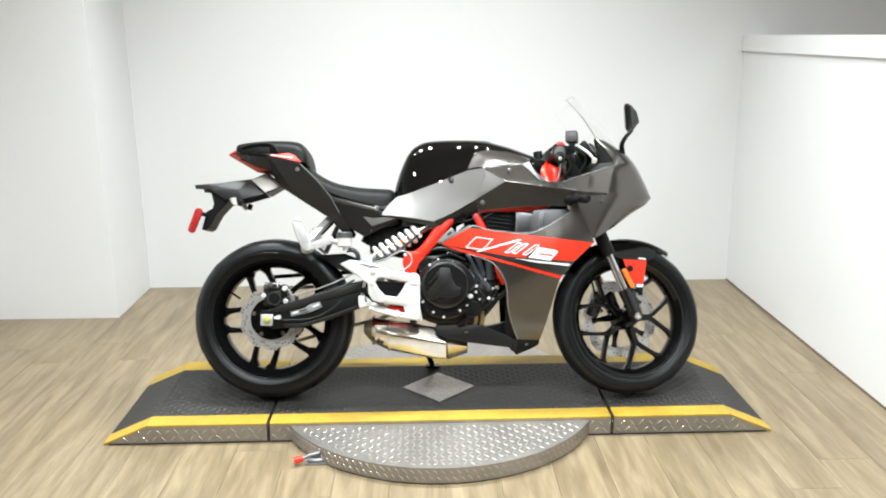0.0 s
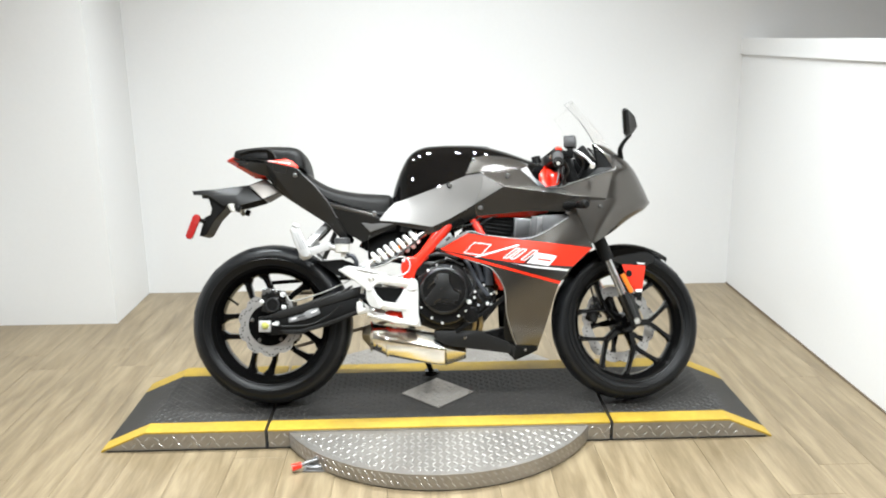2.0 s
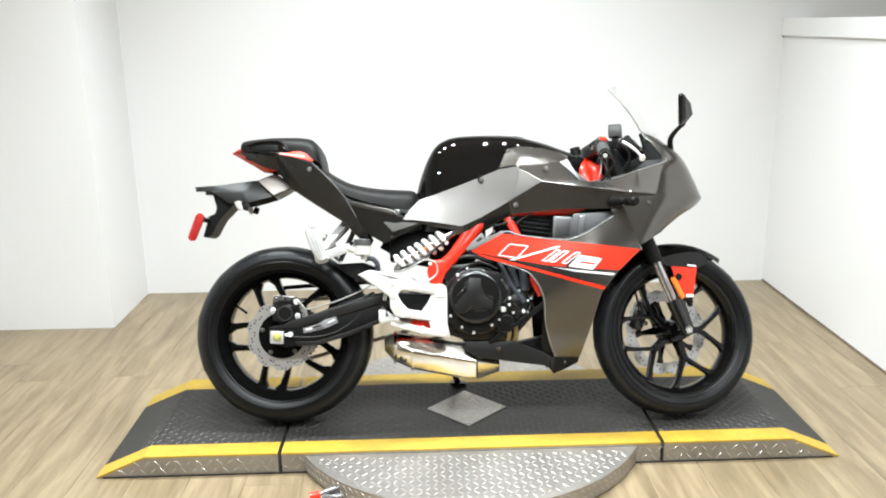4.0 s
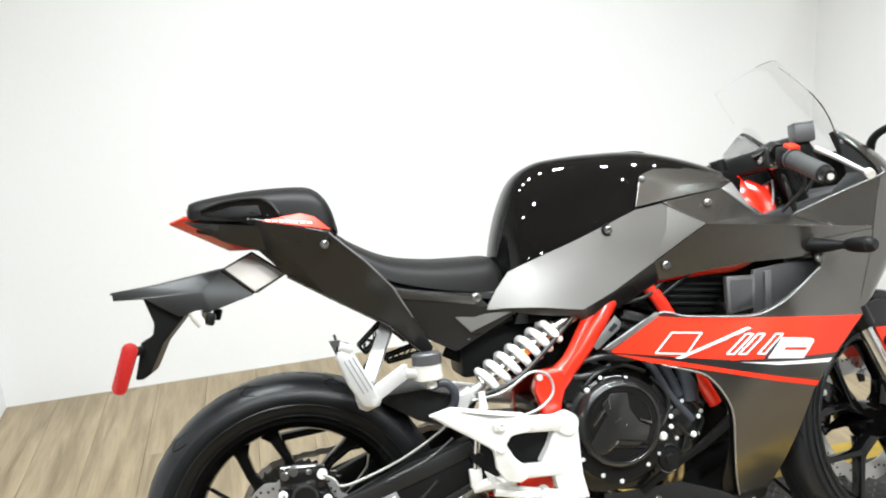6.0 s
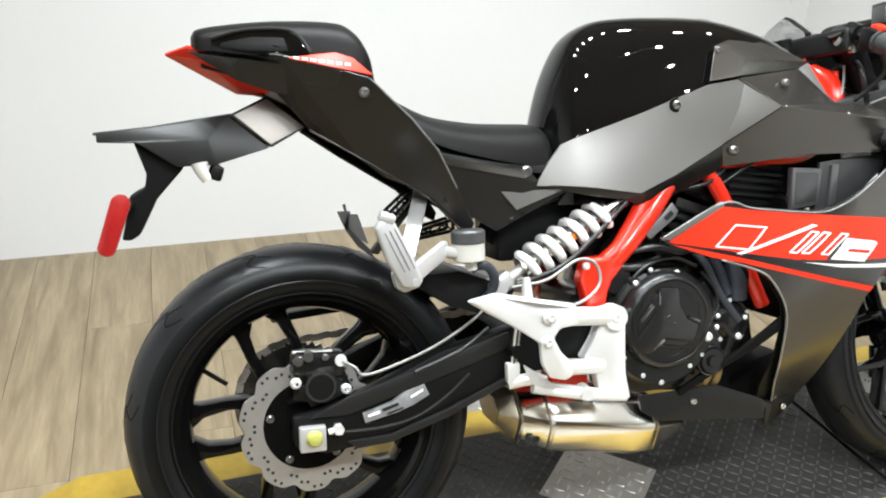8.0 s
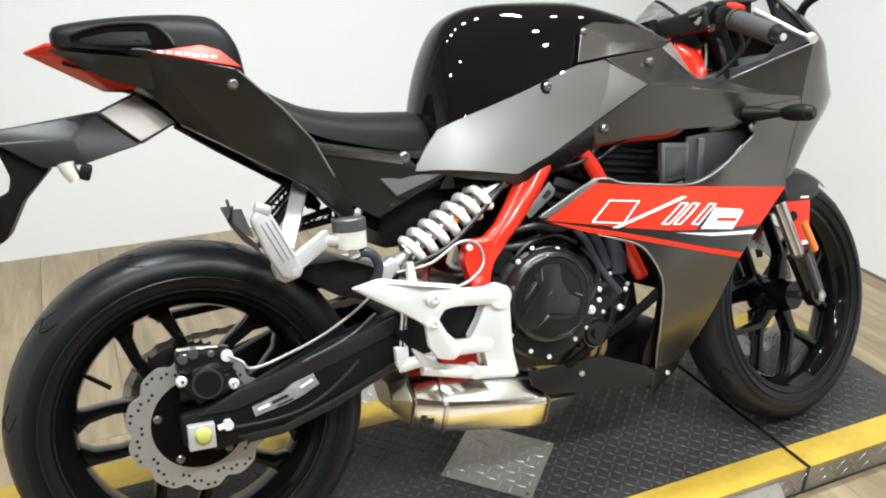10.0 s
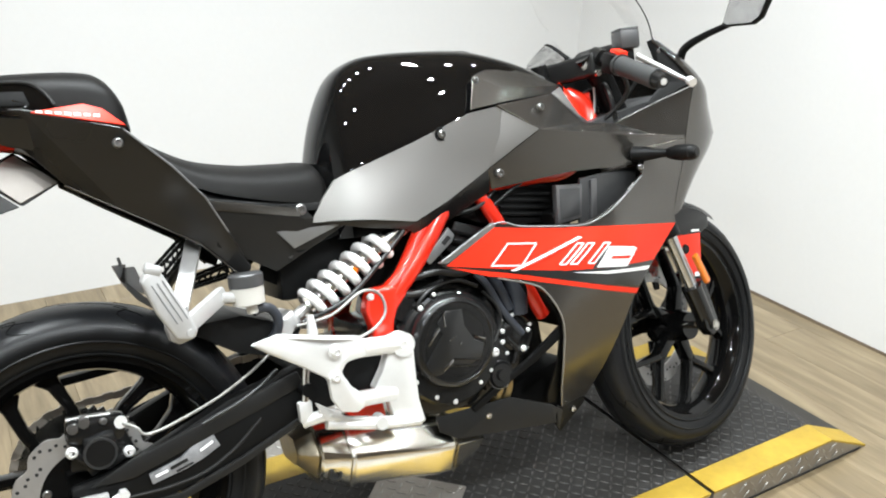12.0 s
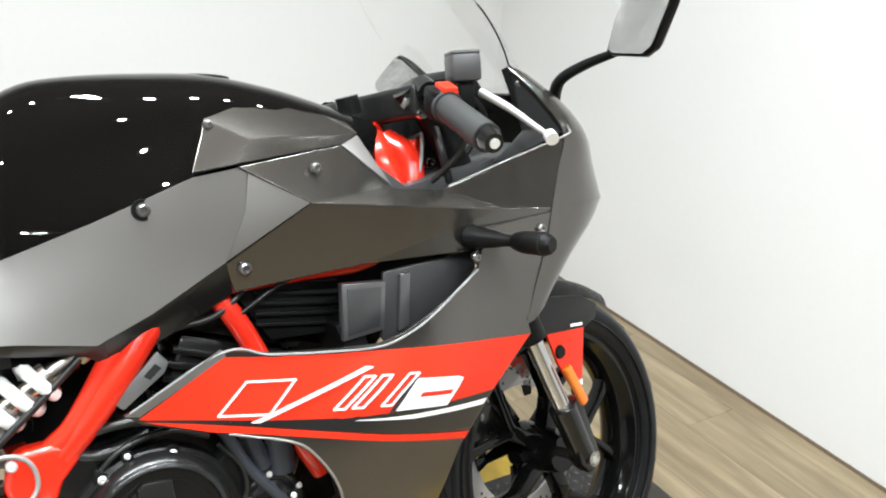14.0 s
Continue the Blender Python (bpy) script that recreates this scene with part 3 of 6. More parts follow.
def polar(cx, cz, r, deg):
    return (cx + r * math.cos(radians(deg)), cz + r * math.sin(radians(deg)))


def wave_disc(r0, r1, y, cx, cz, waves, thick=0.0045):
    own = bmesh.new()
    n = 180
    outer, inner = [], []
    for k in range(n):
        a = k * math.tau / n
        ro = r1 - 0.010 * (0.5 + 0.5 * math.cos(waves * a)) ** 3
        outer.append((cx + ro * math.cos(a), cz + ro * math.sin(a)))
        inner.append((cx + r0 * math.cos(a), cz + r0 * math.sin(a)))
    rows = [[own.verts.new((x, yy, z)) for x, z in o] for yy, o in ((y, outer), (y + thick, outer), (y + thick, inner), (y, inner))]
    for u, v in zip(rows, rows[1:] + rows[:1]):
        for k in range(n):
            own.faces.new((u[k], u[(k + 1) % n], v[(k + 1) % n], v[k]))
    return own


def disc_holes(disc, r0, r1, y, cx, cz, move_by=None):
    """Dark drillings through the brake disc."""
    bm = bmesh.new()
    for k in range(30):
        for j in range(2):
            a = (k + 0.5 * j) * 12
            x, z = polar(cx, cz, r0 + (r1 - r0) * (0.36 + 0.34 * ((k + j) % 3) / 1.5), a)
            lathe([(-0.0006, 0.0029), (0.0051, 0.0029)], x, z, 8, bm, cy=y)
    if move_by:
        move(bm, move_by)
    part("drill_hole", bm, DARKSTEEL, disc)


GROOVE = mat("groove_rubber", (0.002, 0.002, 0.002), 0.6, spec=0.1, vary=0.1)
TREADRUBBER = mat("scuffed_tread_rubber", (0.0085, 0.0090, 0.0102), 0.36, spec=0.30, vary=0.35, blotch=14.0, bump=0.3, bscale=400.0)
RCX, RCZ, FCX, FCZ = -0.6725, 0.299, 0.667, 0.289
rear = part("rear_wheel", rim(0.060, RCX, RCZ), RIM, moto, "gloss black cast rear wheel")
rear_tyre = part("tyre", tyre(0.301, 0.074, RCX, RCZ, False), RUBBER, rear, "black rubber tyre with swept grooves", smooth=25)
rear_tyre.data.materials.append(TREADRUBBER)
for rr, yy in ((0.224, 0.0665), (0.246, 0.0772)):
    part("sidewall_ring", lathe([(-yy, rr - 0.0022), (-yy - 0.0018, rr), (-yy, rr + 0.0022), (-yy + 0.002, rr)], RCX, RCZ, 120, closed=True), RUBBER, rear)
tagged(part("tread_groove", groove_lines(0.301, 0.074, RCX, RCZ, False), GROOVE, rear), kind="stuff")
part("hub", lathe([(-0.066, 0.02), (-0.066, 0.042), (-0.055, 0.048), (-0.03, 0.05), (0.0, 0.046), (0.03, 0.05), (0.055, 0.055), (0.075, 0.05), (0.075, 0.02)], RCX, RCZ, 40), RIM, rear)
for k in range(5):
    c = 75 + 72 * k
    for s in (-1, 1):
        pts = [polar(RCX, RCZ, 0.038, c + s * 10), polar(RCX, RCZ, 0.085, c + s * 12), polar(RCX, RCZ, 0.135, c + s * 19), polar(RCX, RCZ, 0.175, c + s * 24), polar(RCX, RCZ, 0.198, c + s * 27)]
        part("spoke", bar2(pts, [0.0135, 0.0105, 0.0095, 0.012, 0.022], -0.017, 0.017, 0.005), RIM, rear)
disc = part("brake_disc", wave_disc(0.078, 0.118, -0.078, RCX, RCZ, 10), DISC, rear, "wavy drilled steel brake disc")
disc_holes(disc, 0.078, 0.118, -0.078, RCX, RCZ)
part("disc_carrier", lathe([(-0.076, 0.04), (-0.078, 0.080), (-0.072, 0.082), (-0.060, 0.052)], RCX, RCZ, 48), RIM, rear)
for k in range(5):
    x, z = polar(RCX, RCZ, 0.068, 20 + 72 * k)
    bolt(x, -0.078, z, 0.0075, rear)
teeth = []
for k in range(84):
    teeth.append(polar(RCX, RCZ, 0.111 if k % 2 else 0.103, k * 360 / 84))
part("sprocket", plate(teeth, 0.075, 0.081, 0.0), STEEL, rear, "steel chain sprocket")
vx, vz = polar(RCX, RCZ, 0.188, 150)
wx, wz = polar(RCX, RCZ, 0.150, 150)
part("valve_stem", tube([(vx, -0.005, vz), (wx, -0.03, wz)], 0.0042), RUBBER, rear)

front = part("front_wheel", steered(rim(0.044, FCX, FCZ)), RIM, moto, "gloss black cast front wheel turned to one side")
front_tyre = part("tyre", steered(tyre(0.286, 0.056, FCX, FCZ, True)), RUBBER, front, "black rubber tyre with swept grooves", smooth=25)
front_tyre.data.materials.append(TREADRUBBER)
for rr, yy in ((0.224, 0.0500), (0.243, 0.0568)):
    part("sidewall_ring", steered(lathe([(-yy, rr - 0.002), (-yy - 0.0016, rr), (-yy, rr + 0.002), (-yy + 0.002, rr)], FCX, FCZ, 120, closed=True)), RUBBER, front)
tagged(part("tread_groove", steered(groove_lines(0.286, 0.056, FCX, FCZ, True)), GROOVE, front), kind="stuff")
part("hub", steered(lathe([(-0.05, 0.018), (-0.05, 0.032), (-0.025, 0.038), (0.03, 0.045), (0.05, 0.045), (0.05, 0.018)], FCX, FCZ, 36)), RIM, front)
for k in range(5):
    c = 2 + 72 * k
    stem = [polar(FCX, FCZ, 0.028, c), polar(FCX, FCZ, 0.07, c), polar(FCX, FCZ, 0.100, c)]
    bm = bar2(stem, [0.016, 0.0125, 0.012], -0.016, 0.016, 0.005)
    for s in (-1, 1):
        pts = [polar(FCX, FCZ, 0.086, c), polar(FCX, FCZ, 0.108, c + s * 5), polar(FCX, FCZ, 0.15, c + s * 15), polar(FCX, FCZ, 0.18, c + s * 19.5), polar(FCX, FCZ, 0.196, c + s * 21.5)]
        join(bm, bar2(pts, [0.009, 0.0078, 0.0068, 0.0085, 0.015], -0.0145, 0.0145, 0.0045))
    part("spoke", steered(bm), RIM, front)
disc = part("brake_disc", steered(wave_disc(0.108, 0.150, 0.060, FCX, FCZ, 12)), DISC, front, "wavy drilled steel brake disc")
disc_holes(disc, 0.108, 0.150, 0.060, FCX, FCZ, STEER)
for k in range(5):
    a = 30 + 72 * k
    part("disc_arm", steered(bar2([polar(FCX, FCZ, 0.04, a), polar(FCX, FCZ, 0.09, a + 8), polar(FCX, FCZ, 0.113, a + 10)], [0.014, 0.008, 0.012], 0.055, 0.062, 0.001)), RIM, front)

# -- fork, fender --
for s in (-1, 1):
    y = s * 0.098
    leg = part("fork_leg", steered(tube([fork_at(0.520, y), fork_at(0.905, y)], 0.025, 24, False)), PLASTIC, moto, "black upper fork tube")
    part("fork_tube", steered(tube([fork_at(0.37, y), fork_at(0.53, y)], 0.0150, 24, False)), CHROME, leg, "polished fork tube")
    bm = tube([fork_at(0.392, y), fork_at(0.30, y)], [0.024, 0.021], 20, False)
    join(bm, plate([(0.626, 0.40), (0.658, 0.405), (0.690, 0.302), (0.684, 0.276), (0.663, 0.266), (0.642, 0.288)], y - 0.015, y + 0.015, 0.006))
    part("fork_slider", steered(bm), ENGINE, leg, "black cast fork foot")
    bm = lathe([(-0.004, 0.013), (-0.004, 0.006), (0.002, 0.006), (0.002, 0.0005)], 0.668, 0.292, 14, cy=y + s * 0.018)
    part("axle_nut", steered(bm), STEEL, leg)
    # side reflector
    bm = box(0, 0, 0, 0.017, 0.012, 0.078, (0, -26.5, 0), 0.005, seg=3)
    move(bm, Matrix.Translation(Vector((0.632, y + s * 0.029, 0.431))))
    part("reflector", steered(bm), ORANGE, leg, "orange side reflector")
part("axle", steered(lathe([(-0.105, 0.009), (0.105, 0.009)], 0.667, 0.291, 12)), STEEL, moto)

# fender: arched shell over the front tyre
rings = []
for k in range(15):
    a = 142 - k * 87 / 14
    w = 0.062 - 0.018 * (k / 14) ** 2
    r0 = 0.303 + 0.010 * (k / 14) ** 2
    ring = []
    for j in range(9):
        b = -1 + j / 4
        r = r0 - 0.030 * abs(b) ** 2.4
        x, z = polar(FCX, FCZ, r, a)
        ring.append(Vector((x, b * w, z)))
    rings.append(ring)
own = bmesh.new()
vs = [[own.verts.new(p) for p in r] for r in rings]
for u, v in zip(vs, vs[1:]):
    for j in range(8):
        own.faces.new((u[j], u[j + 1], v[j + 1], v[j]))
bmesh.ops.solidify(own, geom=own.faces[:], thickness=0.003)
fender = part("front_fender", steered(own), BLACKGLOSS, moto, "gloss black front fender")
for s in (-1, 1):
    side_y = s * 0.066
    pl = plate([(0.545, 0.520), (0.60, 0.520), (0.64, 0.508), (0.735, 0.502), (0.770, 0.515), (0.775, 0.540), (0.735, 0.562), (0.66, 0.572), (0.59, 0.560)], side_y, side_y - s * 0.004, 0.0015)
    part("side_skirt", steered(pl), BLACKGLOSS, fender)
    rp = plate([(0.640, 0.512), (0.736, 0.506), (0.728, 0.465), (0.716, 0.405), (0.690, 0.405), (0.660, 0.455)], side_y, side_y - s * 0.006, 0.0015)
    part("red_bracket", steered(rp), REDDECAL, fender, "red fender bracket")
    wl = plate([(0.690, 0.414), (0.718, 0.414), (0.716, 0.404), (0.691, 0.404)], side_y + s * 0.001, side_y, 0.0)
    part("white_stripe", steered(wl), WHITEDECAL, fender)
    bl = plate([(0.690, 0.403), (0.716, 0.403), (0.712, 0.372), (0.696, 0.372)], side_y, side_y - s * 0.006, 0.0015)
    part("lower_bracket", steered(bl), PLASTIC, fender)
    for bx, bz, br in ((0.667, 0.474, 0.0125), (0.704, 0.388, 0.007)):
        b = lathe([(0, br), (s * 0.004, br * 0.8), (s * 0.004, 0.0005)], bx, bz, 12, cy=side_y + s * 0.001)
        part("screw", steered(b), PLASTIC, fender)
    wt = plate([(0.702, 0.516), (0.733, 0.513), (0.731, 0.508), (0.701, 0.511)], side_y + s * 0.0006, side_y, 0.0)
    part("mark", steered(wt), WHITEDECAL, fender)
# front calliper on the far side
bm = box(0.572, 0.075, 0.345, 0.05, 0.05, 0.10, (0, 25, 0), 0.010)
join(bm, box(0.587, 0.095, 0.33, 0.03, 0.02, 0.06, (0, 25, 0), 0.006))
cal = part("front_caliper", steered(bm), ENGINE, moto, "black front brake calliper")
for cz2 in (0.32, 0.37):
    b = lathe([(0, 0.009), (-0.008, 0.008), (-0.008, 0.0005)], 0.575 - (cz2 - 0.345) * 0.45, cz2, 12, cy=0.05)
    part("screw", steered(b), STEEL, cal)
part("brake_hose", steered(tube([(0.57, 0.06, 0.39), (0.55, 0.05, 0.46), (0.52, 0.04, 0.55), (0.45, 0.05, 0.70)], 0.004)), CABLE, cal)

# -- swingarm, chain, rear brake --
for s in (-1, 1):
    arm = plate([(-0.705, 0.330), (-0.705, 0.280), (-0.655, 0.262), (-0.600, 0.268), (-0.480, 0.300), (-0.325, 0.350), (-0.150, 0.365), (-0.150, 0.430), (-0.325, 0.440), (-0.450, 0.412), (-0.610, 0.350), (-0.660, 0.336)], s * 0.100, s * 0.132, 0.007)
    part("swingarm", arm, PLASTIC, moto, "black box-section swingarm")
    # ribs in a paler plastic than the arm, which paints in their sheen
    rib = plate([(-0.680, 0.328), (-0.613, 0.357), (-0.496, 0.388), (-0.393, 0.417), (-0.330, 0.434), (-0.322, 0.408), (-0.396, 0.385), (-0.499, 0.3575), (-0.616, 0.326)], s * 0.130, s * 0.139, 0.004)
    part("swingarm_rib", rib, PLASTICGREY, moto)
    rib = plate([(-0.620, 0.281), (-0.545, 0.283), (-0.443, 0.313), (-0.326, 0.357), (-0.332, 0.342), (-0.445, 0.297), (-0.547, 0.268), (-0.604, 0.266)], s * 0.130, s * 0.138, 0.003)
    part("swingarm_rib", rib, PLASTICGREY, moto)
    # thin paler line for the highlight along the curved ridge
    part("swingarm_ridge", tube([(-0.628, s * 0.132, 0.297), (-0.563, s * 0.132, 0.2955), (-0.504, s * 0.132, 0.304), (-0.452, s * 0.132, 0.329), (-0.402, s * 0.132, 0.368)], 0.0032, 8), PLASTICGREY, moto)
    adj = box(-0.677, s * 0.140, 0.2965, 0.043, 0.018, 0.041, (0, 2, 0), 0.003)
    adj_ob = part("chain_adjuster", adj, PEGALU, moto, "silver chain adjuster block")
    part("axle_cap", lathe([(0, 0.0135), (s * 0.004, 0.0132), (s * 0.009, 0.0095), (s * 0.011, 0.0005)], -0.675, 0.299, 20, cy=s * 0.149), YELLOWCAP, adj_ob, "round yellow axle cap")
    part("adjuster_bolt", tube([(-0.650, s * 0.140, 0.303), (-0.628, s * 0.140, 0.307)], 0.005, 8), ALU, adj_ob)
    part("nut", lathe([(-0.008, 0.009), (0.008, 0.009)], -0.634, 0.306, 6, cy=s * 0.140), ALU, adj_ob)
# worn sticker on the arm
stick = part("sticker", plate([(-0.592, 0.3255), (-0.589, 0.3093), (-0.533, 0.320), (-0.503, 0.330), (-0.477, 0.343), (-0.485, 0.3625), (-0.520, 0.353), (-0.541, 0.339)], -0.1400, -0.1325, 0.0004), STICKER, moto, "pale worn sticker")
for pts, m in (([(-0.560, 0.3295), (-0.532, 0.337), (-0.530, 0.332), (-0.558, 0.3245)], BLACKDECAL), ([(-0.552, 0.321), (-0.524, 0.3285), (-0.522, 0.3255), (-0.550, 0.318)], BLACKDECAL),
               ([(-0.584, 0.3225), (-0.564, 0.327), (-0.563, 0.323), (-0.583, 0.3185)], WHITEDECAL), ([(-0.510, 0.345), (-0.488, 0.355), (-0.487, 0.351), (-0.509, 0.341)], WHITEDECAL)):
    part("sticker_bar", plate(pts, -0.1408, -0.1398, 0.0), m, stick)
part("swingarm_bridge", box(-0.27, 0, 0.395, 0.10, 0.20, 0.07, (0, -10, 0), 0.012), PLASTIC, moto)
# chain in two runs
for dz0, dz1 in ((0.111, 0.05), (-0.111, -0.05)):
    bm = bmesh.new()
    a, b = Vector((RCX, 0.078, RCZ + dz0)), Vector((-0.10, 0.078, 0.39 + dz1))
    n = 34
    for i in range(n):
        p = a.lerp(b, (i + 0.5) / n)
        ang = -math.degrees(math.atan2(b.z - a.z, b.x - a.x))
        box(p.x, p.y + (0.004 if i % 2 else -0.004), p.z, 0.018, 0.005, 0.013, (0, ang, 0), 0.0, bm)
    part("chain", bm, CHAINM, moto, "steel drive chain")
bm = bmesh.new()
for i in range(26):
    a = 90 + i * 180 / 25
    x, z = polar(RCX, RCZ, 0.111, a)
    box(x, 0.078 + (0.004 if i % 2 else -0.004), z, 0.016, 0.005, 0.013, (0, -a - 90, 0), 0.0, bm)
part("chain", bm, CHAINM, moto)
part("chain_guard", plate([(-0.72, 0.462), (-0.60, 0.470), (-0.36, 0.482), (-0.30, 0.475), (-0.30, 0.462), (-0.36, 0.467), (-0.60, 0.455), (-0.71, 0.448)], 0.068, 0.098, 0.003), PLASTIC, moto)
# rear calliper over the disc
bm = box(-0.655, -0.088, 0.408, 0.088, 0.040, 0.042, (0, 6, 0), 0.010)
join(bm, box(-0.652, -0.110, 0.380, 0.050, 0.020, 0.045, (0, -8, 0), 0.010))
join(bm, plate([(-0.70, 0.35), (-0.62, 0.33), (-0.60, 0.36), (-0.62, 0.42), (-0.69, 0.42)], -0.100, -0.090, 0.003))
cal = part("rear_caliper", bm, ENGINE, moto, "black rear brake calliper")
for dx, dz, r in ((-0.030, 0.022, 0.006), (0.012, 0.020, 0.006), (-0.012, 0.030, 0.004)):
    bolt(-0.655 + dx, -0.109, 0.400 + dz, r, cal, BOLT)
part("pad_pin", tube([(-0.695, -0.095, 0.432), (-0.630, -0.095, 0.426)], 0.0035, 8), BOLT, cal)
part("bracket_arm", plate([(-0.690, 0.372), (-0.640, 0.380), (-0.612, 0.372), (-0.640, 0.350), (-0.672, 0.338)], -0.112, -0.100, 0.003), ENGINE, cal)
part("piston_cap", lathe([(0, 0.022), (-0.004, 0.021), (-0.004, 0.0005)], -0.655, 0.374, 24, cy=-0.118), ENGINE, cal)
part("cap_ring", lathe([(0, 0.0255), (-0.004, 0.025), (-0.004, 0.0215), (0, 0.021)], -0.655, 0.374, 28, cy=-0.118), DARKSTEEL, cal)
for p, q in (((-0.695, 0.384), (-0.660, 0.350)), ((-0.613, 0.364), (-0.652, 0.349))):
    part("bracket_arm", beam((p[0], -0.110, p[1]), (q[0], -0.110, q[1]), 0.016, 0.012, (0, 1, 0), 0.003), ENGINE, cal)
for bx, bz in ((-0.695, 0.384), (-0.613, 0.364)):
    bolt(bx, -0.115, bz, 0.0095, cal, ALU)
for bx, bz in ((-0.688, 0.419), (-0.671, 0.424)):
    part("bleed_boss", lathe([(-0.098, 0.009), (-0.112, 0.008), (-0.112, 0.0005)], bx, bz, 14), BOLT, cal)
part("brake_hose", tube([(-0.62, -0.105, 0.412), (-0.598, -0.125, 0.402), (-0.585, -0.128, 0.388), (-0.54, -0.128, 0.395), (-0.45, -0.125, 0.425), (-0.36, -0.10, 0.47), (-0.33, -0.07, 0.52)], 0.0026), BRAID, cal, "braided steel brake hose")
part("banjo", lathe([(-0.006, 0.010), (0.006, 0.010)], -0.618, 0.412, 12, cy=-0.105), ALU, cal)

# -- frame --
for s in (-1, 1):
    def fp(points, r, soft=True):
        return tube([(x, s * y, z) for x, y, z in points], r, 16, soft)
    part("frame_tube", fp([(-0.142, 0.105, 0.520), (-0.122, 0.107, 0.538), (-0.097, 0.109, 0.560), (-0.052, 0.107, 0.625), (-0.018, 0.102, 0.680)], 0.0165), RED, moto, "glossy red frame tube")
    part("frame_tube", fp([(-0.117, 0.108, 0.527), (-0.077, 0.114, 0.570), (-0.042, 0.116, 0.613), (-0.0115, 0.113, 0.652), (0.018, 0.108, 0.690)], 0.0175), RED, moto, "glossy red frame tube")
    bm = plate([(-0.163, 0.545), (-0.130, 0.546), (-0.092, 0.540), (-0.100, 0.522), (-0.121, 0.499), (-0.130, 0.478), (-0.134, 0.455), (-0.146, 0.415), (-0.176, 0.415), (-0.174, 0.474), (-0.184, 0.505), (-0.176, 0.534)], s * 0.088, s * 0.124, 0.012, seg=3)
    cast = part("frame_casting", bm, RED, moto, "red cast frame joint")
    bolt(-0.172, s * 0.123, 0.532, 0.007, cast, ALU, s)
    part("side_bracket", plate([(0.000, 0.634), (0.012, 0.618), (0.006, 0.606), (-0.046, 0.570), (-0.060, 0.584), (-0.030, 0.606)], s * 0.122, s * 0.128, 0.002), VENTGREY, moto, "grey side bracket")
    part("bracket_slot", plate([(-0.004, 0.620), (0.003, 0.613), (-0.012, 0.601), (-0.019, 0.607)], s * 0.1275, s * 0.1286, 0.0), DARKSTEEL, moto)
    part("frame_tube", fp([(0.060, 0.100, 0.715), (0.100, 0.112, 0.660), (0.135, 0.122, 0.580), (0.158, 0.125, 0.505), (0.176, 0.125, 0.465), (0.197, 0.122, 0.425)], 0.0145), RED, moto, "glossy red frame tube")
    part("frame_tube", fp([(0.03, 0.095, 0.690), (0.12, 0.112, 0.702), (0.21, 0.114, 0.704), (0.30, 0.108, 0.706), (0.40, 0.060, 0.745)], 0.015), RED, moto, "glossy red frame tube")
    part("frame_tube", fp([(-0.160, 0.085, 0.440), (-0.180, 0.07, 0.39), (-0.180, 0.07, 0.33)], 0.020), RED, moto, "glossy red frame tube")
    part("frame_plate", plate([(-0.245, 0.345), (-0.165, 0.345), (-0.160, 0.300), (-0.225, 0.300)], s * 0.07, s * 0.10, 0.006), RED, moto)
# steering head
hd = tube([(0.352, 0, 0.885), (0.418, 0, 0.745)], 0.034, 20, False)
part("steering_head", hd, RED, moto, "glossy red steering head")
for s in (-1, 1):
    part("head_gusset", tube([(0.352, s * 0.036, 0.862), (0.352, s * 0.066, 0.838), (0.362, s * 0.080, 0.800), (0.345, s * 0.09, 0.755)], [0.024, 0.019], 14), RED, moto)
    part("head_gusset", tube([(0.380, s * 0.030, 0.862), (0.396, s * 0.064, 0.838), (0.392, s * 0.080, 0.795), (0.365, s * 0.09, 0.750)], [0.021, 0.019], 14), RED, moto)
    part("head_boss", tube([(0.392, s * 0.050, 0.850), (0.412, s * 0.072, 0.852)], 0.012, 12), RED, moto)

# -- engine --
bm = plate([(-0.125, 0.300), (-0.135, 0.42), (-0.110, 0.50), (-0.02, 0.53), (0.06, 0.53), (0.16, 0.46), (0.175, 0.36), (0.10, 0.275), (-0.06, 0.275)], -0.105, 0.105, 0.012)
engine = part("engine", bm, ENGINE, moto, "black liquid-cooled engine")
part("clutch_housing", lathe([(-0.10, 0.112), (-0.130, 0.110), (-0.136, 0.104), (-0.136, 0.0005)], -0.024, 0.405, 56), ENGINE, engine, "round black clutch cover")
part("clutch_cover", lathe([(-0.130, 0.092), (-0.142, 0.090), (-0.152, 0.0855), (-0.156, 0.081), (-0.157, 0.077), (-0.153, 0.074), (-0.153, 0.0005)], -0.023, 0.421, 64), ENGINE, engine, "round gloss black clutch cover")
# raised strokes on the cover
for pts, w, m in (([(-0.084, 0.427), (-0.058, 0.455)], 0.0022, RELIEF), ([(-0.060, 0.375), (-0.037, 0.390)], 0.0030, RELIEF), ([(-0.035, 0.391), (0.024, 0.379)], 0.0020, ENGINE), ([(-0.037, 0.380), (0.022, 0.368)], 0.0020, ENGINE),
                  ([(0.014, 0.426), (0.038, 0.415)], 0.0018, RELIEF), ([(-0.039, 0.426), (-0.025, 0.434)], 0.0010, RELIEF), ([(-0.047, 0.479), (-0.046, 0.455)], 0.0016, RELIEF), ([(-0.020, 0.414), (-0.014, 0.420)], 0.0009, RELIEF)):
    part("cover_relief", bar2(pts, [w] * len(pts), -0.1580, -0.151, 0.0008), m, engine)
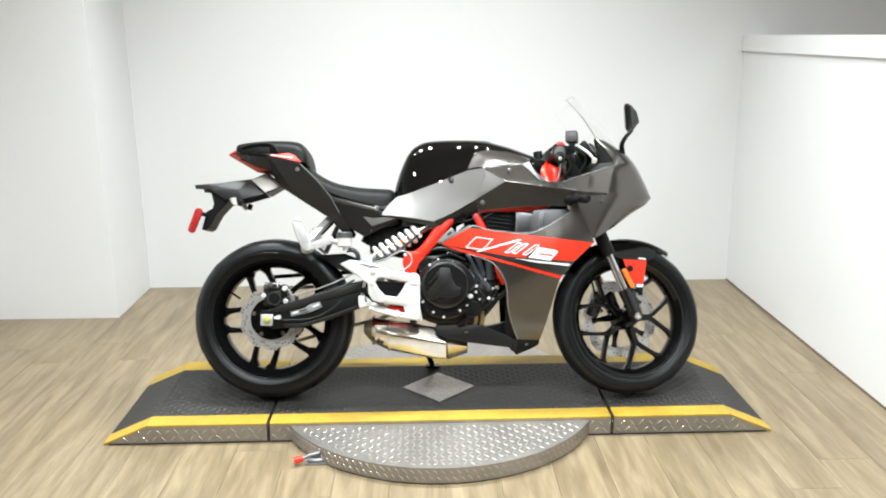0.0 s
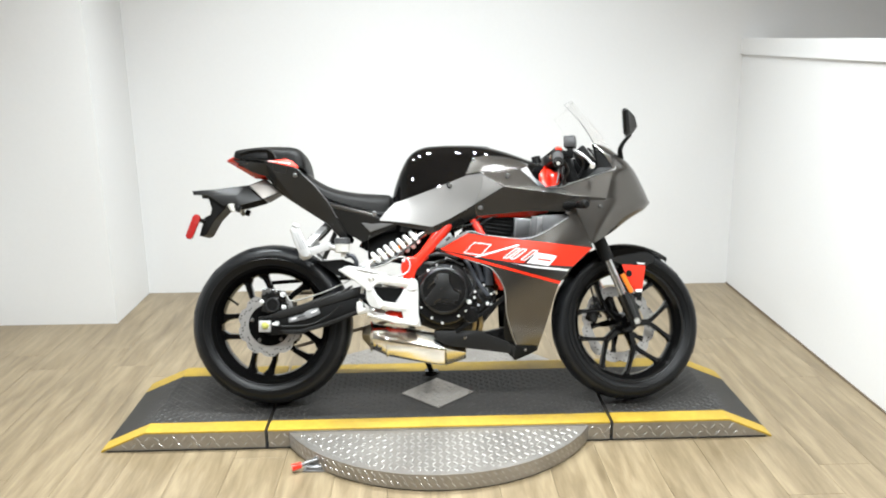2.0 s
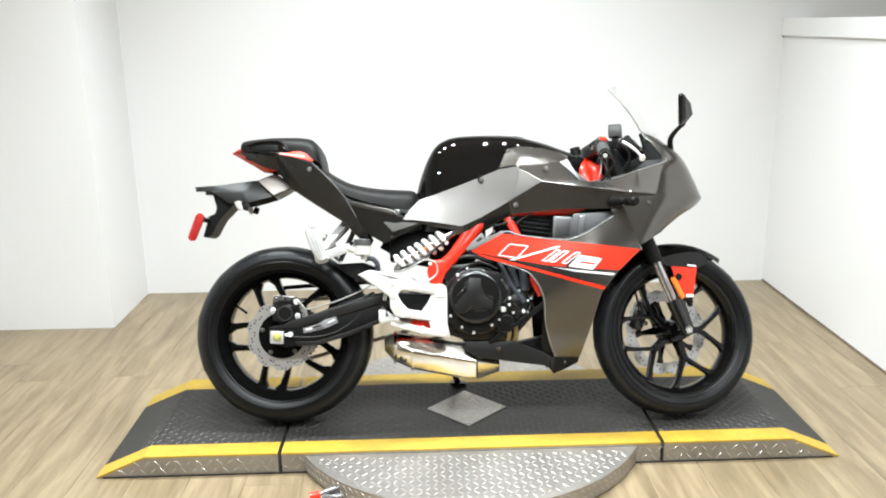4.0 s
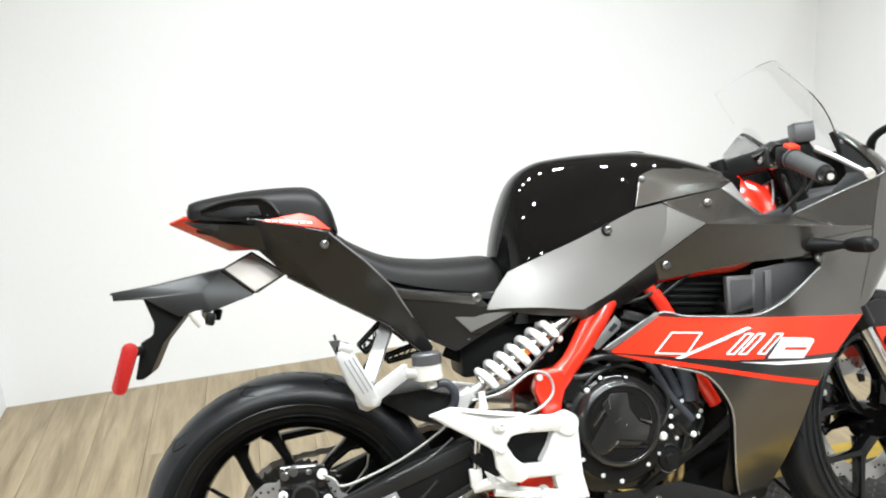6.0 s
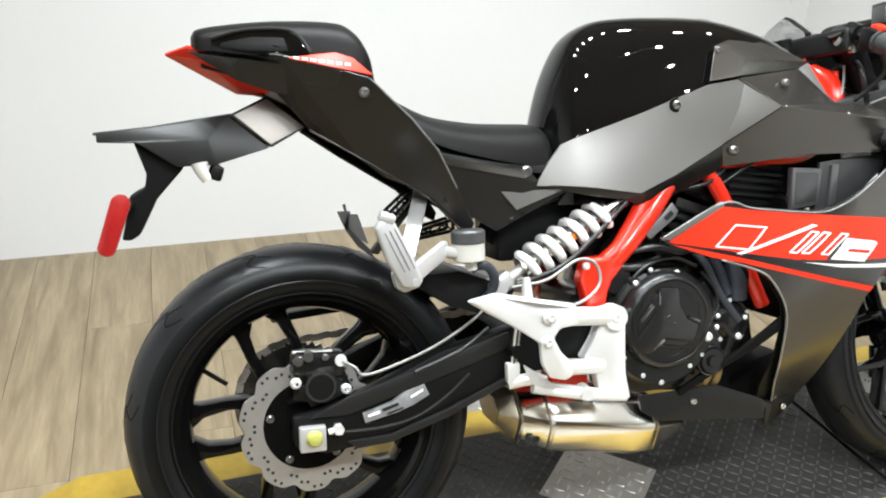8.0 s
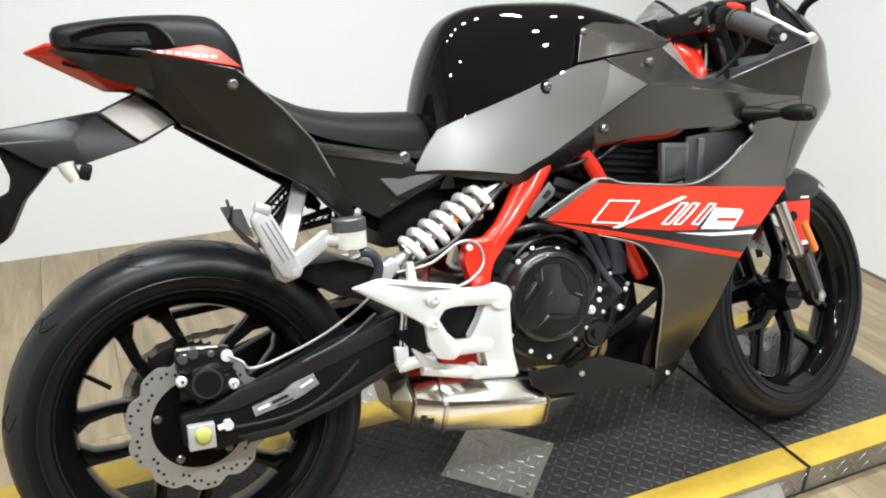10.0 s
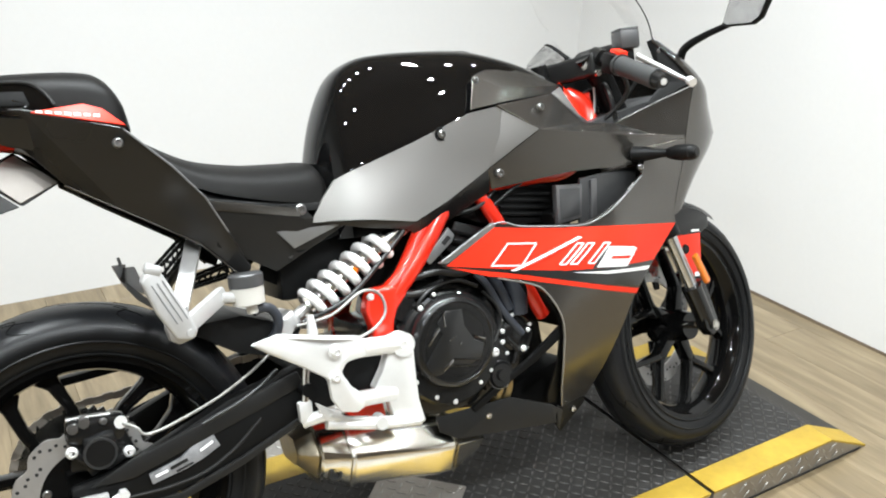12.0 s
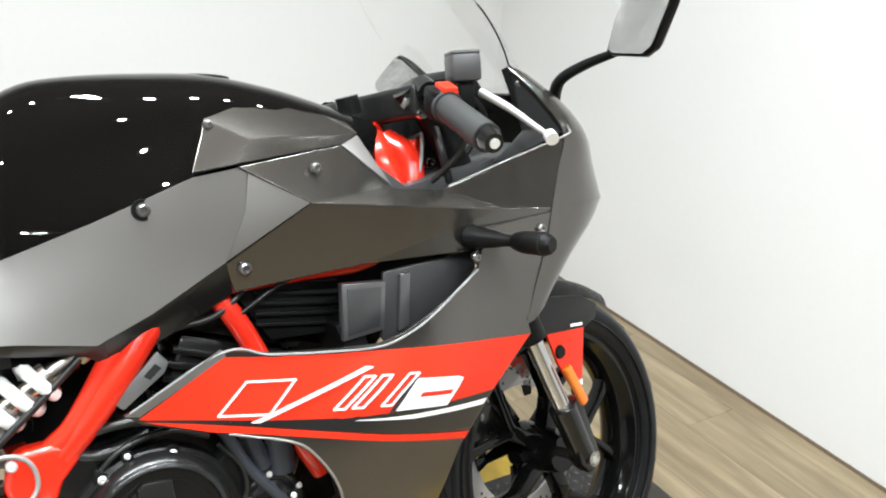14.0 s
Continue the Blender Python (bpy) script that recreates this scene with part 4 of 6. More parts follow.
trefoil = [(-0.060, 0.465), (-0.039, 0.484), (-0.006, 0.481), (-0.004, 0.449), (0.013, 0.420), (0.034, 0.408), (0.027, 0.384), (-0.005, 0.370), (-0.046, 0.378), (-0.062, 0.368), (-0.086, 0.366), (-0.093, 0.391), (-0.070, 0.420), (-0.052, 0.441)]
part("cover_trefoil", plate(trefoil, -0.1565, -0.150, 0.0022), COVERGREY, engine, "raised three-lobed face of the clutch cover")
outline = [(-0.072, 0.468), (-0.040, 0.486), (0.010, 0.476), (0.038, 0.446), (0.040, 0.405), (0.022, 0.366), (-0.020, 0.354), (-0.062, 0.368), (-0.086, 0.402), (-0.088, 0.440)]
bm = bmesh.new()
for p, q in zip(outline, outline[1:] + outline[:1]):
    beam((p[0], -0.1535, p[1]), (q[0], -0.1535, q[1]), 0.0035, 0.0022, (0, 0, 1) if abs(p[0] - q[0]) > abs(p[1] - q[1]) else (1, 0, 0), 0.0006, bm, 1)
part("cover_rim", bm, ENGINE, engine)
for pts, r, m in (([(-0.105, -0.118, 0.470), (-0.060, -0.128, 0.520), (0.000, -0.126, 0.532), (0.050, -0.124, 0.512)], 0.0038, CABLE),
                  ([(0.060, -0.128, 0.500), (0.085, -0.134, 0.465), (0.088, -0.134, 0.430), (0.070, -0.134, 0.400)], 0.0032, CABLE),
                  ([(0.100, -0.130, 0.400), (0.120, -0.132, 0.372), (0.112, -0.130, 0.345)], 0.0060, ENGINE)):
    part("hose", tube(pts, r, 10), m, engine)
part("filler_ring", lathe([(-0.125, 0.030), (-0.134, 0.030), (-0.136, 0.027), (-0.134, 0.024)], 0.076, 0.331, 28), ENGINE, engine)
part("pump_ring", lathe([(-0.110, 0.044), (-0.124, 0.043), (-0.126, 0.040), (-0.124, 0.036)], 0.124, 0.400, 32), ENGINE, engine)
for k in range(5):
    a = radians(20 + 72 * k)
    bolt(0.124 + 0.040 * math.cos(a), -0.125, 0.400 + 0.040 * math.sin(a), 0.0045, engine, ALU)
part("side_cover", plate([(0.050, 0.470), (0.085, 0.500), (0.130, 0.480), (0.158, 0.420), (0.150, 0.370), (0.095, 0.310), (0.045, 0.300)], -0.125, -0.100, 0.008), ENGINE, engine)
part("oil_cap", lathe([(-0.125, 0.024), (-0.140, 0.023), (-0.140, 0.012), (-0.146, 0.011), (-0.146, 0.0005)], 0.076, 0.331, 24), ENGINE, engine, "round black oil filler cap")
part("pump_cover", lathe([(-0.10, 0.034), (-0.128, 0.032), (-0.132, 0.024), (-0.132, 0.0005)], 0.124, 0.400, 28), ENGINE, engine)
for x, z, r in ((-0.081, 0.494, 0.0065), (0.003, 0.505, 0.0065), (-0.108, 0.429, 0.005), (-0.107, 0.359, 0.006), (-0.069, 0.321, 0.006), (-0.031, 0.303, 0.0065), (0.029, 0.327, 0.006), (0.068, 0.378, 0.0115),
                (0.090, 0.415, 0.006), (0.088, 0.394, 0.006), (0.150, 0.406, 0.0055), (0.135, 0.371, 0.008), (-0.05, 0.515, 0.005), (0.055, 0.345, 0.005), (0.03, 0.49, 0.005)):
    part("boss", lathe([(-0.11, r * 1.7), (-0.134, r * 1.45), (-0.134, 0.0005)], x, z, 14), ENGINE, engine)
    bolt(x, -0.135, z, r * 0.82, engine, ALU)
# cylinders with fins, leaning forward
part("cylinder_block", box(0.085, 0, 0.55, 0.15, 0.17, 0.14, (0, 20, 0), 0.01), ENGINE, engine, "finned black cylinder block")
for i in range(6):
    part("fin", box(0.065 + i * 0.008, 0, 0.51 + i * 0.017, 0.17, 0.19, 0.008, (0, 20, 0), 0.002), ENGINE, engine)
part("cylinder_head", box(0.13, 0, 0.645, 0.16, 0.18, 0.06, (0, 20, 0), 0.012), ENGINE, engine)
part("gearbox", box(-0.13, 0, 0.40, 0.10, 0.17, 0.15, (0, 0, 0), 0.02), ENGINE, engine)
part("starter", lathe([(-0.09, 0.028), (-0.12, 0.026), (-0.12, 0.0005)], -0.108, 0.50, 24), ENGINE, engine)
part("throttle_body", lathe([(-0.095, 0.024), (-0.11, 0.026), (-0.115, 0.02), (-0.10, 0.018), (-0.10, 0.0005)], -0.035, 0.575, 24), PLASTIC, engine)
for pts, r, m in (([(0.055, -0.115, 0.535), (0.070, -0.128, 0.511), (0.098, -0.130, 0.455), (0.138, -0.130, 0.400)], 0.0075, BLUEHOSE),
                  ([(0.090, -0.112, 0.525), (0.104, -0.120, 0.495), (0.118, -0.122, 0.452)], 0.011, BLUEHOSE),
                  ([(0.140, -0.112, 0.510), (0.143, -0.120, 0.480), (0.143, -0.118, 0.440)], 0.019, BLUEHOSE),
                  ([(0.125, -0.10, 0.550), (0.150, -0.125, 0.500), (0.150, -0.115, 0.450)], 0.013, PLASTIC),
                  ([(-0.10, -0.11, 0.545), (-0.04, -0.13, 0.555), (0.02, -0.12, 0.54), (0.06, -0.11, 0.55)], 0.006, CABLE),
                  ([(-0.12, -0.10, 0.53), (-0.08, -0.12, 0.52), (-0.02, -0.115, 0.53)], 0.008, CABLE),
                  ([(0.03, -0.11, 0.655), (0.08, -0.12, 0.665), (0.13, -0.115, 0.700)], 0.004, CABLE),
                  ([(0.10, -0.12, 0.655), (0.16, -0.125, 0.690), (0.20, -0.12, 0.700)], 0.003, CABLE)):
    part("hose", tube(pts, r, 12), m, engine)
for x in (0.090, 0.113):
    part("exhaust_header", tube([(x + 0.11, -0.04, 0.52), (x + 0.05, -0.085, 0.42), (x, -0.105, 0.35), (x - 0.002, -0.100, 0.285), (x - 0.03, -0.06, 0.215)], 0.0085, 14), BRASS, engine, "brass-tinted exhaust pipe")
# radiator and the dark frames behind the fairing
part("radiator", box(0.285, 0, 0.50, 0.035, 0.30, 0.28, (0, -18, 0), 0.006), PLASTIC, moto, "black radiator")
part("radiator_guard", plate([(0.105, 0.690), (0.26, 0.698), (0.235, 0.61), (0.15, 0.615)], -0.105, -0.095, 0.002), PLASTIC, moto)
bm = bmesh.new()
for i in range(5):
    box(0.19, -0.108, 0.632 + i * 0.014, 0.12, 0.01, 0.005, (0, 8, 0), 0.001, bm)
part("louvre", bm, PLASTIC, moto)
part("inner_tray", plate([(0.02, 0.70), (0.30, 0.70), (0.44, 0.72), (0.44, 0.60), (0.24, 0.58), (0.12, 0.62)], -0.05, 0.05, 0.004), PLASTIC, moto, "black inner bodywork")
part("airbox", box(0.05, 0, 0.715, 0.36, 0.17, 0.10, bev=0.02), PLASTIC, moto)
# square vent frames in the opening of the side
part("vent_panel", plate([(0.300, 0.690), (0.452, 0.700), (0.448, 0.672), (0.388, 0.624), (0.300, 0.585), (0.290, 0.60)], -0.152, -0.144, 0.003), VENTDARK, moto, "dark grey inner vent panel")
part("vent_frame", plate([(0.236, 0.684), (0.301, 0.679), (0.293, 0.612), (0.232, 0.606)], -0.158, -0.142, 0.003), VENTMID, moto, "grey vent frame")
part("vent_recess", plate([(0.243, 0.676), (0.293, 0.672), (0.286, 0.618), (0.239, 0.613)], -0.1595, -0.156, 0.001), VENTDARK, moto)
part("vent_rib", plate([(0.322, 0.684), (0.338, 0.685), (0.330, 0.612), (0.315, 0.606)], -0.160, -0.150, 0.002), VENTMID, moto)

# -- exhaust can, belly --
sec = []
for x, hy, zc, zt, zb in ((-0.330, 0.050, 0.262, 0.286, 0.240), (-0.297, 0.078, 0.258, 0.298, 0.206), (-0.235, 0.088, 0.240, 0.288, 0.178), (-0.060, 0.092, 0.210, 0.262, 0.145), (-0.018, 0.087, 0.203, 0.254, 0.142), (0.058, 0.058, 0.190, 0.212, 0.166)):
    sec.append([Vector((x, -0.015 + hy * a, z)) for a, z in ((-1, zc), (-0.66, zt), (0.66, zt), (1, zc), (0.64, zb), (-0.64, zb))])
bm = loft(sec[1:5])
bevel_sharp(bm, 0.010, 4, 18)
muf = part("muffler", bm, MUFFLER, moto, "faceted polished steel muffler", smooth=50)
bm = loft(sec[:2])
bevel_sharp(bm, 0.003, 2, 20)
part("end_cap", bm, BRONZE, muf, "heat-tinted end cap")
bm = loft(sec[4:])
bevel_sharp(bm, 0.003, 2, 20)
part("inlet_cone", bm, MUFFLER, muf)
bm = loft([[p + Vector((dx, 0, 0)) + (p - Vector((-0.235, -0.015, 0.235))) * 0.03 for p in sec[2]] for dx in (-0.005, 0.005)])
bevel_sharp(bm, 0.002, 2, 18)
part("weld_band", bm, STEEL, muf)
part("outlet", lathe([(0.004, 0.013), (-0.003, 0.013), (-0.003, 0.009), (0.003, 0.009), (0.003, 0.0005)], -0.268, 0.212, 18, cy=-0.080), DARKSTEEL, muf)
for s in (-1, 1):
    bm = shell([(-0.061, s * 0.106, 0.272), (0.105, s * 0.110, 0.272), (0.209, s * 0.104, 0.230), (0.240, s * 0.100, 0.208), (0.234, s * 0.090, 0.163), (0.219, s * 0.100, 0.186), (-0.020, s * 0.110, 0.2185), (-0.057, s * 0.108, 0.2415)], [(0, 1, 6, 7), (1, 2, 5, 6), (2, 3, 4, 5)], 0.006, 0.002)
    belly = part("belly_guard", bm, PLASTICGREY, moto, "black plastic belly guard")
    V = [(0.226, 0.101, 0.223), (0.241, 0.099, 0.2155), (0.328, 0.063, 0.2125), (0.324, 0.060, 0.194), (0.290, 0.068, 0.178), (0.2375, 0.087, 0.159), (0.220, 0.099, 0.181)]
    part("belly_tip", shell([(x, s * y, z) for x, y, z in V], [(0, 1, 5, 6), (1, 2, 3, 4, 5)], 0.005, 0.0015), PLASTIC, belly)
    bolt(0.276, s * 0.086, 0.198, 0.007, belly, STEEL, s)
    bolt(0.052, s * 0.112, 0.248, 0.0075, belly, STEEL, s)
    bm = bar2([(0.020, 0.268), (0.060, 0.297), (0.100, 0.324), (0.140, 0.350), (0.175, 0.378), (0.206, 0.404)], [0.006, 0.006, 0.006, 0.007, 0.008, 0.009], 0.0, 0.010, 0.002)
    for v in bm.verts:
        v.co.y = s * (0.104 + v.co.y + 0.36 * max(0.0, v.co.x - 0.02) - 0.25 * max(0.0, 0.33 - v.co.z) * (1 if v.co.x > 0.17 else 0))
    part("strut", bm, PLASTIC, moto, "black fairing strut")
part("belly_pan", plate([(0.10, 0.20), (0.26, 0.19), (0.33, 0.21), (0.30, 0.30), (0.12, 0.26)], -0.04, 0.04, 0.004), PLASTIC, moto)


# -- foot controls, shock, passenger pegs --
for s in (-1, 1):
    y0, y1 = s * 0.150, s * 0.164
    bm = plate([(-0.410, 0.499), (-0.368, 0.514), (-0.297, 0.500), (-0.234, 0.485), (-0.221, 0.470), (-0.223, 0.447), (-0.265, 0.447), (-0.277, 0.433), (-0.263, 0.406), (-0.239, 0.382), (-0.240, 0.362), (-0.257, 0.357), (-0.287, 0.366), (-0.301, 0.392), (-0.303, 0.427), (-0.337, 0.452), (-0.379, 0.478)], y0, y1, 0.0065)
    for v in bm.verts:
        v.co.y += s * 0.050 * max(0.0, 1 - ((v.co.x + 0.287) / 0.115) ** 2)
    join(bm, plate([(-0.162, 0.462), (-0.140, 0.464), (-0.120, 0.450), (-0.116, 0.430), (-0.117, 0.381), (-0.117, 0.337), (-0.108, 0.290), (-0.156, 0.294), (-0.173, 0.320), (-0.178, 0.348), (-0.203, 0.376), (-0.182, 0.405), (-0.170, 0.430)], y0 - s * 0.015, y1 - s * 0.002, 0.007))
    join(bm, plate([(-0.316, 0.381), (-0.290, 0.362), (-0.265, 0.343), (-0.170, 0.319), (-0.120, 0.312), (-0.120, 0.300), (-0.176, 0.304), (-0.251, 0.320), (-0.303, 0.345)], y1 - s * 0.004, y1 + s * 0.008, 0.004))
    join(bm, tube([(-0.245, s * 0.185, 0.461), (-0.150, s * 0.156, 0.446)], 0.0165, 16))
    join(bm, tube([(-0.258, s * 0.180, 0.372), (-0.165, s * 0.154, 0.358)], 0.0145, 16))
    join(bm, lathe([(-0.016, 0.018), (-0.016, 0.022), (0.012, 0.022), (0.014, 0.018)], -0.140, 0.444, 20, cy=s * 0.155))
    hanger = part("foot_hanger", bm, ALU, moto, "bright cast aluminium footrest hanger")
    for bx, bz, r in ((-0.284, 0.470, 0.010), (-0.290, 0.428, 0.0095), (-0.140, 0.444, 0.012), (-0.132, 0.306, 0.009)):
        out = 0.164 + (0.050 if bx < -0.2 else 0.0)
        part("recess", lathe([(0.001, r * 1.3), (s * 0.0012, r * 1.25), (s * 0.0012, r * 0.9)], bx, bz, 20, cy=s * out), ALU, hanger)
        bolt(bx, s * (out + 0.001), bz, r, hanger, ALU, s)
    part("pedal_rod", tube([(-0.318, s * 0.150, 0.440), (-0.333, s * 0.150, 0.350)], 0.007, 10), STEEL, hanger)
    part("rod_boot", lathe([(-0.012, 0.012), (0.012, 0.012)], -0.322, 0.402, 12, cy=s * 0.150), RUBBER, hanger)
    part("rod_end", box(-0.330, s * 0.150, 0.365, 0.024, 0.016, 0.036, bev=0.004), ALU, hanger)
    part("spring", tube([(-0.335, s * 0.145, 0.345), (-0.30, s * 0.160, 0.352), (-0.275, s * 0.165, 0.345)], 0.011, 12), ALU, hanger)
    part("foot_peg", tube([(-0.20, s * 0.150, 0.318), (-0.205, s * 0.185, 0.318)], 0.012, 12), ALU, hanger)
    part("pedal", tube([(-0.30, s * 0.165, 0.337), (-0.20, s * 0.170, 0.312), (-0.125, s * 0.170, 0.300)], 0.009, 12), ALU, hanger, "silver foot lever")
# passenger brackets: a strap from the tail out to the peg, and an arm
X = (1, 0, 0)
for s in (-1, 1):
    if s < 0:
        bm = beam((-0.450, -0.055, 0.684), (-0.517, -0.192, 0.585), 0.025, 0.012, X, 0.004)
        join(bm, beam((-0.441, -0.062, 0.676), (-0.507, -0.194, 0.582), 0.004, 0.017, X, 0.0015))
        join(bm, beam((-0.512, -0.204, 0.560), (-0.436, -0.142, 0.590), 0.028, 0.014, (0, 0, 1), 0.005))
        foot = [(-0.545, 0.566), (-0.514, 0.577), (-0.496, 0.554), (-0.501, 0.541), (-0.527, 0.534), (-0.540, 0.542)]
        join(bm, plate(foot, -0.212, -0.188, 0.006))
        br = part("passenger_bracket", bm, PEGALU, moto, "bright passenger footrest bracket")
        bm = plate([(-0.572, 0.640), (-0.565, 0.652), (-0.547, 0.656), (-0.538, 0.645), (-0.507, 0.576), (-0.499, 0.552), (-0.514, 0.541), (-0.533, 0.546), (-0.556, 0.590)], -0.226, -0.208, 0.006, seg=3)
        peg = part("passenger_peg", bm, PEGALU, br, "folded silver passenger peg")
        for k in (-0.008, 0.0, 0.008):
            part("peg_groove", beam((-0.549 + k, -0.2262, 0.635 + k * 0.3), (-0.521 + k, -0.2262, 0.572 + k * 0.3), 0.0020, 0.0012, X, 0.0), VENTGREY, peg)
        part("peg_nose", box(-0.551, -0.217, 0.655, 0.026, 0.022, 0.016, (0, 24, 0), 0.005), PEGALU, peg)
        part("peg_pin", tube([(-0.512, -0.228, 0.552), (-0.512, -0.192, 0.552)], 0.006, 10), PEGALU, peg)
    else:
        br = part("passenger_bracket", beam((-0.440, 0.050, 0.655), (-0.500, 0.140, 0.552), 0.018, 0.010, X, 0.003), VENTGREY, moto, "grey passenger footrest bracket")
        bm = plate([(-0.566, 0.637), (-0.540, 0.636), (-0.552, 0.610), (-0.507, 0.560), (-0.4965, 0.536), (-0.530, 0.566), (-0.551, 0.598)], 0.140, 0.156, 0.003)
        peg = part("passenger_peg", bm, VENTGREY, br, "folded grey passenger peg")
        part("peg_plate", plate([(-0.556, 0.630), (-0.524, 0.628), (-0.505, 0.566), (-0.540, 0.590)], 0.158, 0.164, 0.002), PEGALU, peg)
        part("peg_pin", tube([(-0.549, 0.148, 0.634), (-0.552, 0.148, 0.650)], 0.003, 8), VENTGREY, peg)
# dark lattice struts under the tail
for s in (-1, 1):
    bm = bmesh.new()
    y = 0.02
    for a, b, c, d in (((-0.512, 0.634), (-0.462, 0.676), (-0.456, 0.660), (-0.500, 0.617)), ((-0.458, 0.605), (-0.385, 0.622), (-0.385, 0.602), (-0.458, 0.592))):
        for p, e in ((a, b), (d, c), (a, d), (b, c)):
            beam((p[0], s * y, p[1]), (e[0], s * y, e[1]), 0.0045, 0.006, (0, 1, 0), 0.001, bm)
        n = 4
        for k in range(n):
            u0, u1 = k / n, (k + 1) / n
            lo, hi = ((a, b), (d, c)) if k % 2 else ((d, c), (a, b))
            beam((lo[0][0] + (lo[1][0] - lo[0][0]) * u0, s * y, lo[0][1] + (lo[1][1] - lo[0][1]) * u0), (hi[0][0] + (hi[1][0] - hi[0][0]) * u1, s * y, hi[0][1] + (hi[1][1] - hi[0][1]) * u1), 0.003, 0.003, (0, 1, 0), 0.0, bm)
    part("lattice_bracket", bm, PLASTIC, moto)
# shock absorber
A, B = Vector((-0.334, -0.090, 0.504)), Vector((-0.083, -0.088, 0.641))
d = (B - A).normalized()
shock = part("shock_absorber", tube([A + d * 0.085, B - d * 0.012], 0.0150, 20, False), STEEL, moto, "steel rear shock absorber with white coil spring")
side = d.cross(Vector((0, 1, 0))).normalized()
helix = []
turns, length = 6.4, 0.172
for i in range(int(turns * 18) + 1):
    a = i / 18 * math.tau
    helix.append(A + d * (0.066 + length * i / (turns * 18)) + (side * math.cos(a) - Vector((0, 1, 0)) * math.sin(a)) * 0.0262)
part("coil_spring", tube(helix, 0.0080, 10, False), SPRING, shock, "white painted coil spring")
part("damper_rod", tube([A + d * 0.02, A + d * 0.10], 0.0095, 16, False), ALU, shock)
for k, r in ((0.062, 0.024), (0.243, 0.026)):
    part("spring_seat", tube([A + d * (k - 0.004), A + d * (k + 0.004)], r, 28, False), STEEL, shock)
bm = beam(A + d * -0.006, A + d * 0.034, 0.030, 0.034, (0, 1, 0), 0.009, seg=3)
join(bm, lathe([(-0.019, 0.011), (-0.019, 0.017), (0.019, 0.017), (0.019, 0.011)], A.x, A.z, 20, cy=A.y))
part("lower_eye", bm, PEGALU, shock, "silver lower shock eye")
part("upper_eye", beam(B - d * 0.006, B + d * 0.03, 0.024, 0.028, (0, 1, 0), 0.006), STEEL, shock)
part("collar", tube([B - d * 0.036, B - d * 0.008], 0.0165, 20, False), STEEL, shock)
part("orange_tag", box(-0.190, -0.106, 0.580, 0.010, 0.006, 0.018, (0, 28, 0), 0.001), ORANGE, shock)
# fluid reservoir, rear hugger, hoses
res = part("brake_reservoir", lathe([(-0.016, 0.019), (-0.013, 0.027), (0.015, 0.028), (0.017, 0.026)], 0, 0, 28), CLOUDY, moto, "cloudy white rear brake fluid reservoir")
res.matrix_basis = pose(-0.395, -0.135, 0.578, 90, 0, 0)
lid = lathe([(-0.012, 0.026), (-0.011, 0.029), (0.008, 0.029), (0.011, 0.026), (0.011, 0.0005)], 0, 0, 28)
lid = part("cap", lid, COCKPITGREY, res, "black ribbed reservoir cap")
lid.matrix_basis = pose(0, 0.027, 0)
part("nozzle", tube([(-0.392, -0.135, 0.572), (-0.390, -0.133, 0.548)], 0.010, 12), CLOUDY, moto)
part("reservoir_arm", tube([(-0.445, -0.15, 0.586), (-0.425, -0.14, 0.580), (-0.405, -0.135, 0.578)], 0.010, 10), PEGALU, moto)
part("hose", tube([(-0.388, -0.128, 0.548), (-0.375, -0.126, 0.552), (-0.358, -0.124, 0.548), (-0.3465, -0.122, 0.530), (-0.3485, -0.118, 0.508), (-0.361, -0.114, 0.490)], 0.0085, 12), BLUEHOSE, moto)
part("rear_hugger", shell([(-0.50, -0.075, 0.535), (-0.40, -0.095, 0.540), (-0.30, -0.100, 0.500), (-0.33, -0.105, 0.450), (-0.42, -0.095, 0.480), (-0.50, 0.075, 0.535), (-0.40, 0.095, 0.54), (-0.30, 0.10, 0.50), (-0.33, 0.105, 0.45), (-0.42, 0.095, 0.48)],
                          [(0, 1, 6, 5), (1, 2, 7, 6), (0, 4, 3, 2, 1), (5, 6, 7, 8, 9)], 0.004, 0.003), PLASTIC, moto, "black rear hugger over the tyre")
part("battery_box", box(-0.225, 0.02, 0.60, 0.17, 0.13, 0.12, bev=0.01), PLASTIC, moto)
part("shock_shield", plate([(-0.345, 0.590), (-0.290, 0.690), (0.020, 0.690), (0.020, 0.610), (-0.040, 0.500), (-0.140, 0.450), (-0.152, 0.526), (-0.182, 0.522), (-0.225, 0.530), (-0.282, 0.553)], -0.022, -0.016, 0.002), PLASTIC, moto, "black inner guard behind the shock")
for pts, r, m in (([(-0.31, -0.11, 0.505), (-0.25, -0.125, 0.515), (-0.19, -0.125, 0.545), (-0.155, -0.125, 0.535), (-0.150, -0.13, 0.500), (-0.185, -0.14, 0.475), (-0.24, -0.15, 0.465)], 0.0029, BRAID),
                  ([(-0.30, -0.11, 0.51), (-0.22, -0.12, 0.535), (-0.15, -0.118, 0.585), (-0.085, -0.112, 0.640)], 0.0045, CABLE),
                  ([(-0.30, -0.12, 0.48), (-0.22, -0.12, 0.44), (-0.16, -0.11, 0.46)], 0.006, CABLE),
                  ([(-0.36, -0.12, 0.44), (-0.42, -0.135, 0.41), (-0.50, -0.14, 0.385)], 0.004, CABLE)):
    part("hose", tube(pts, r, 10), m, moto)
part("brake_switch", tube([(-0.300, -0.155, 0.495), (-0.300, -0.155, 0.528)], [0.010, 0.006], 12), ALU, moto)

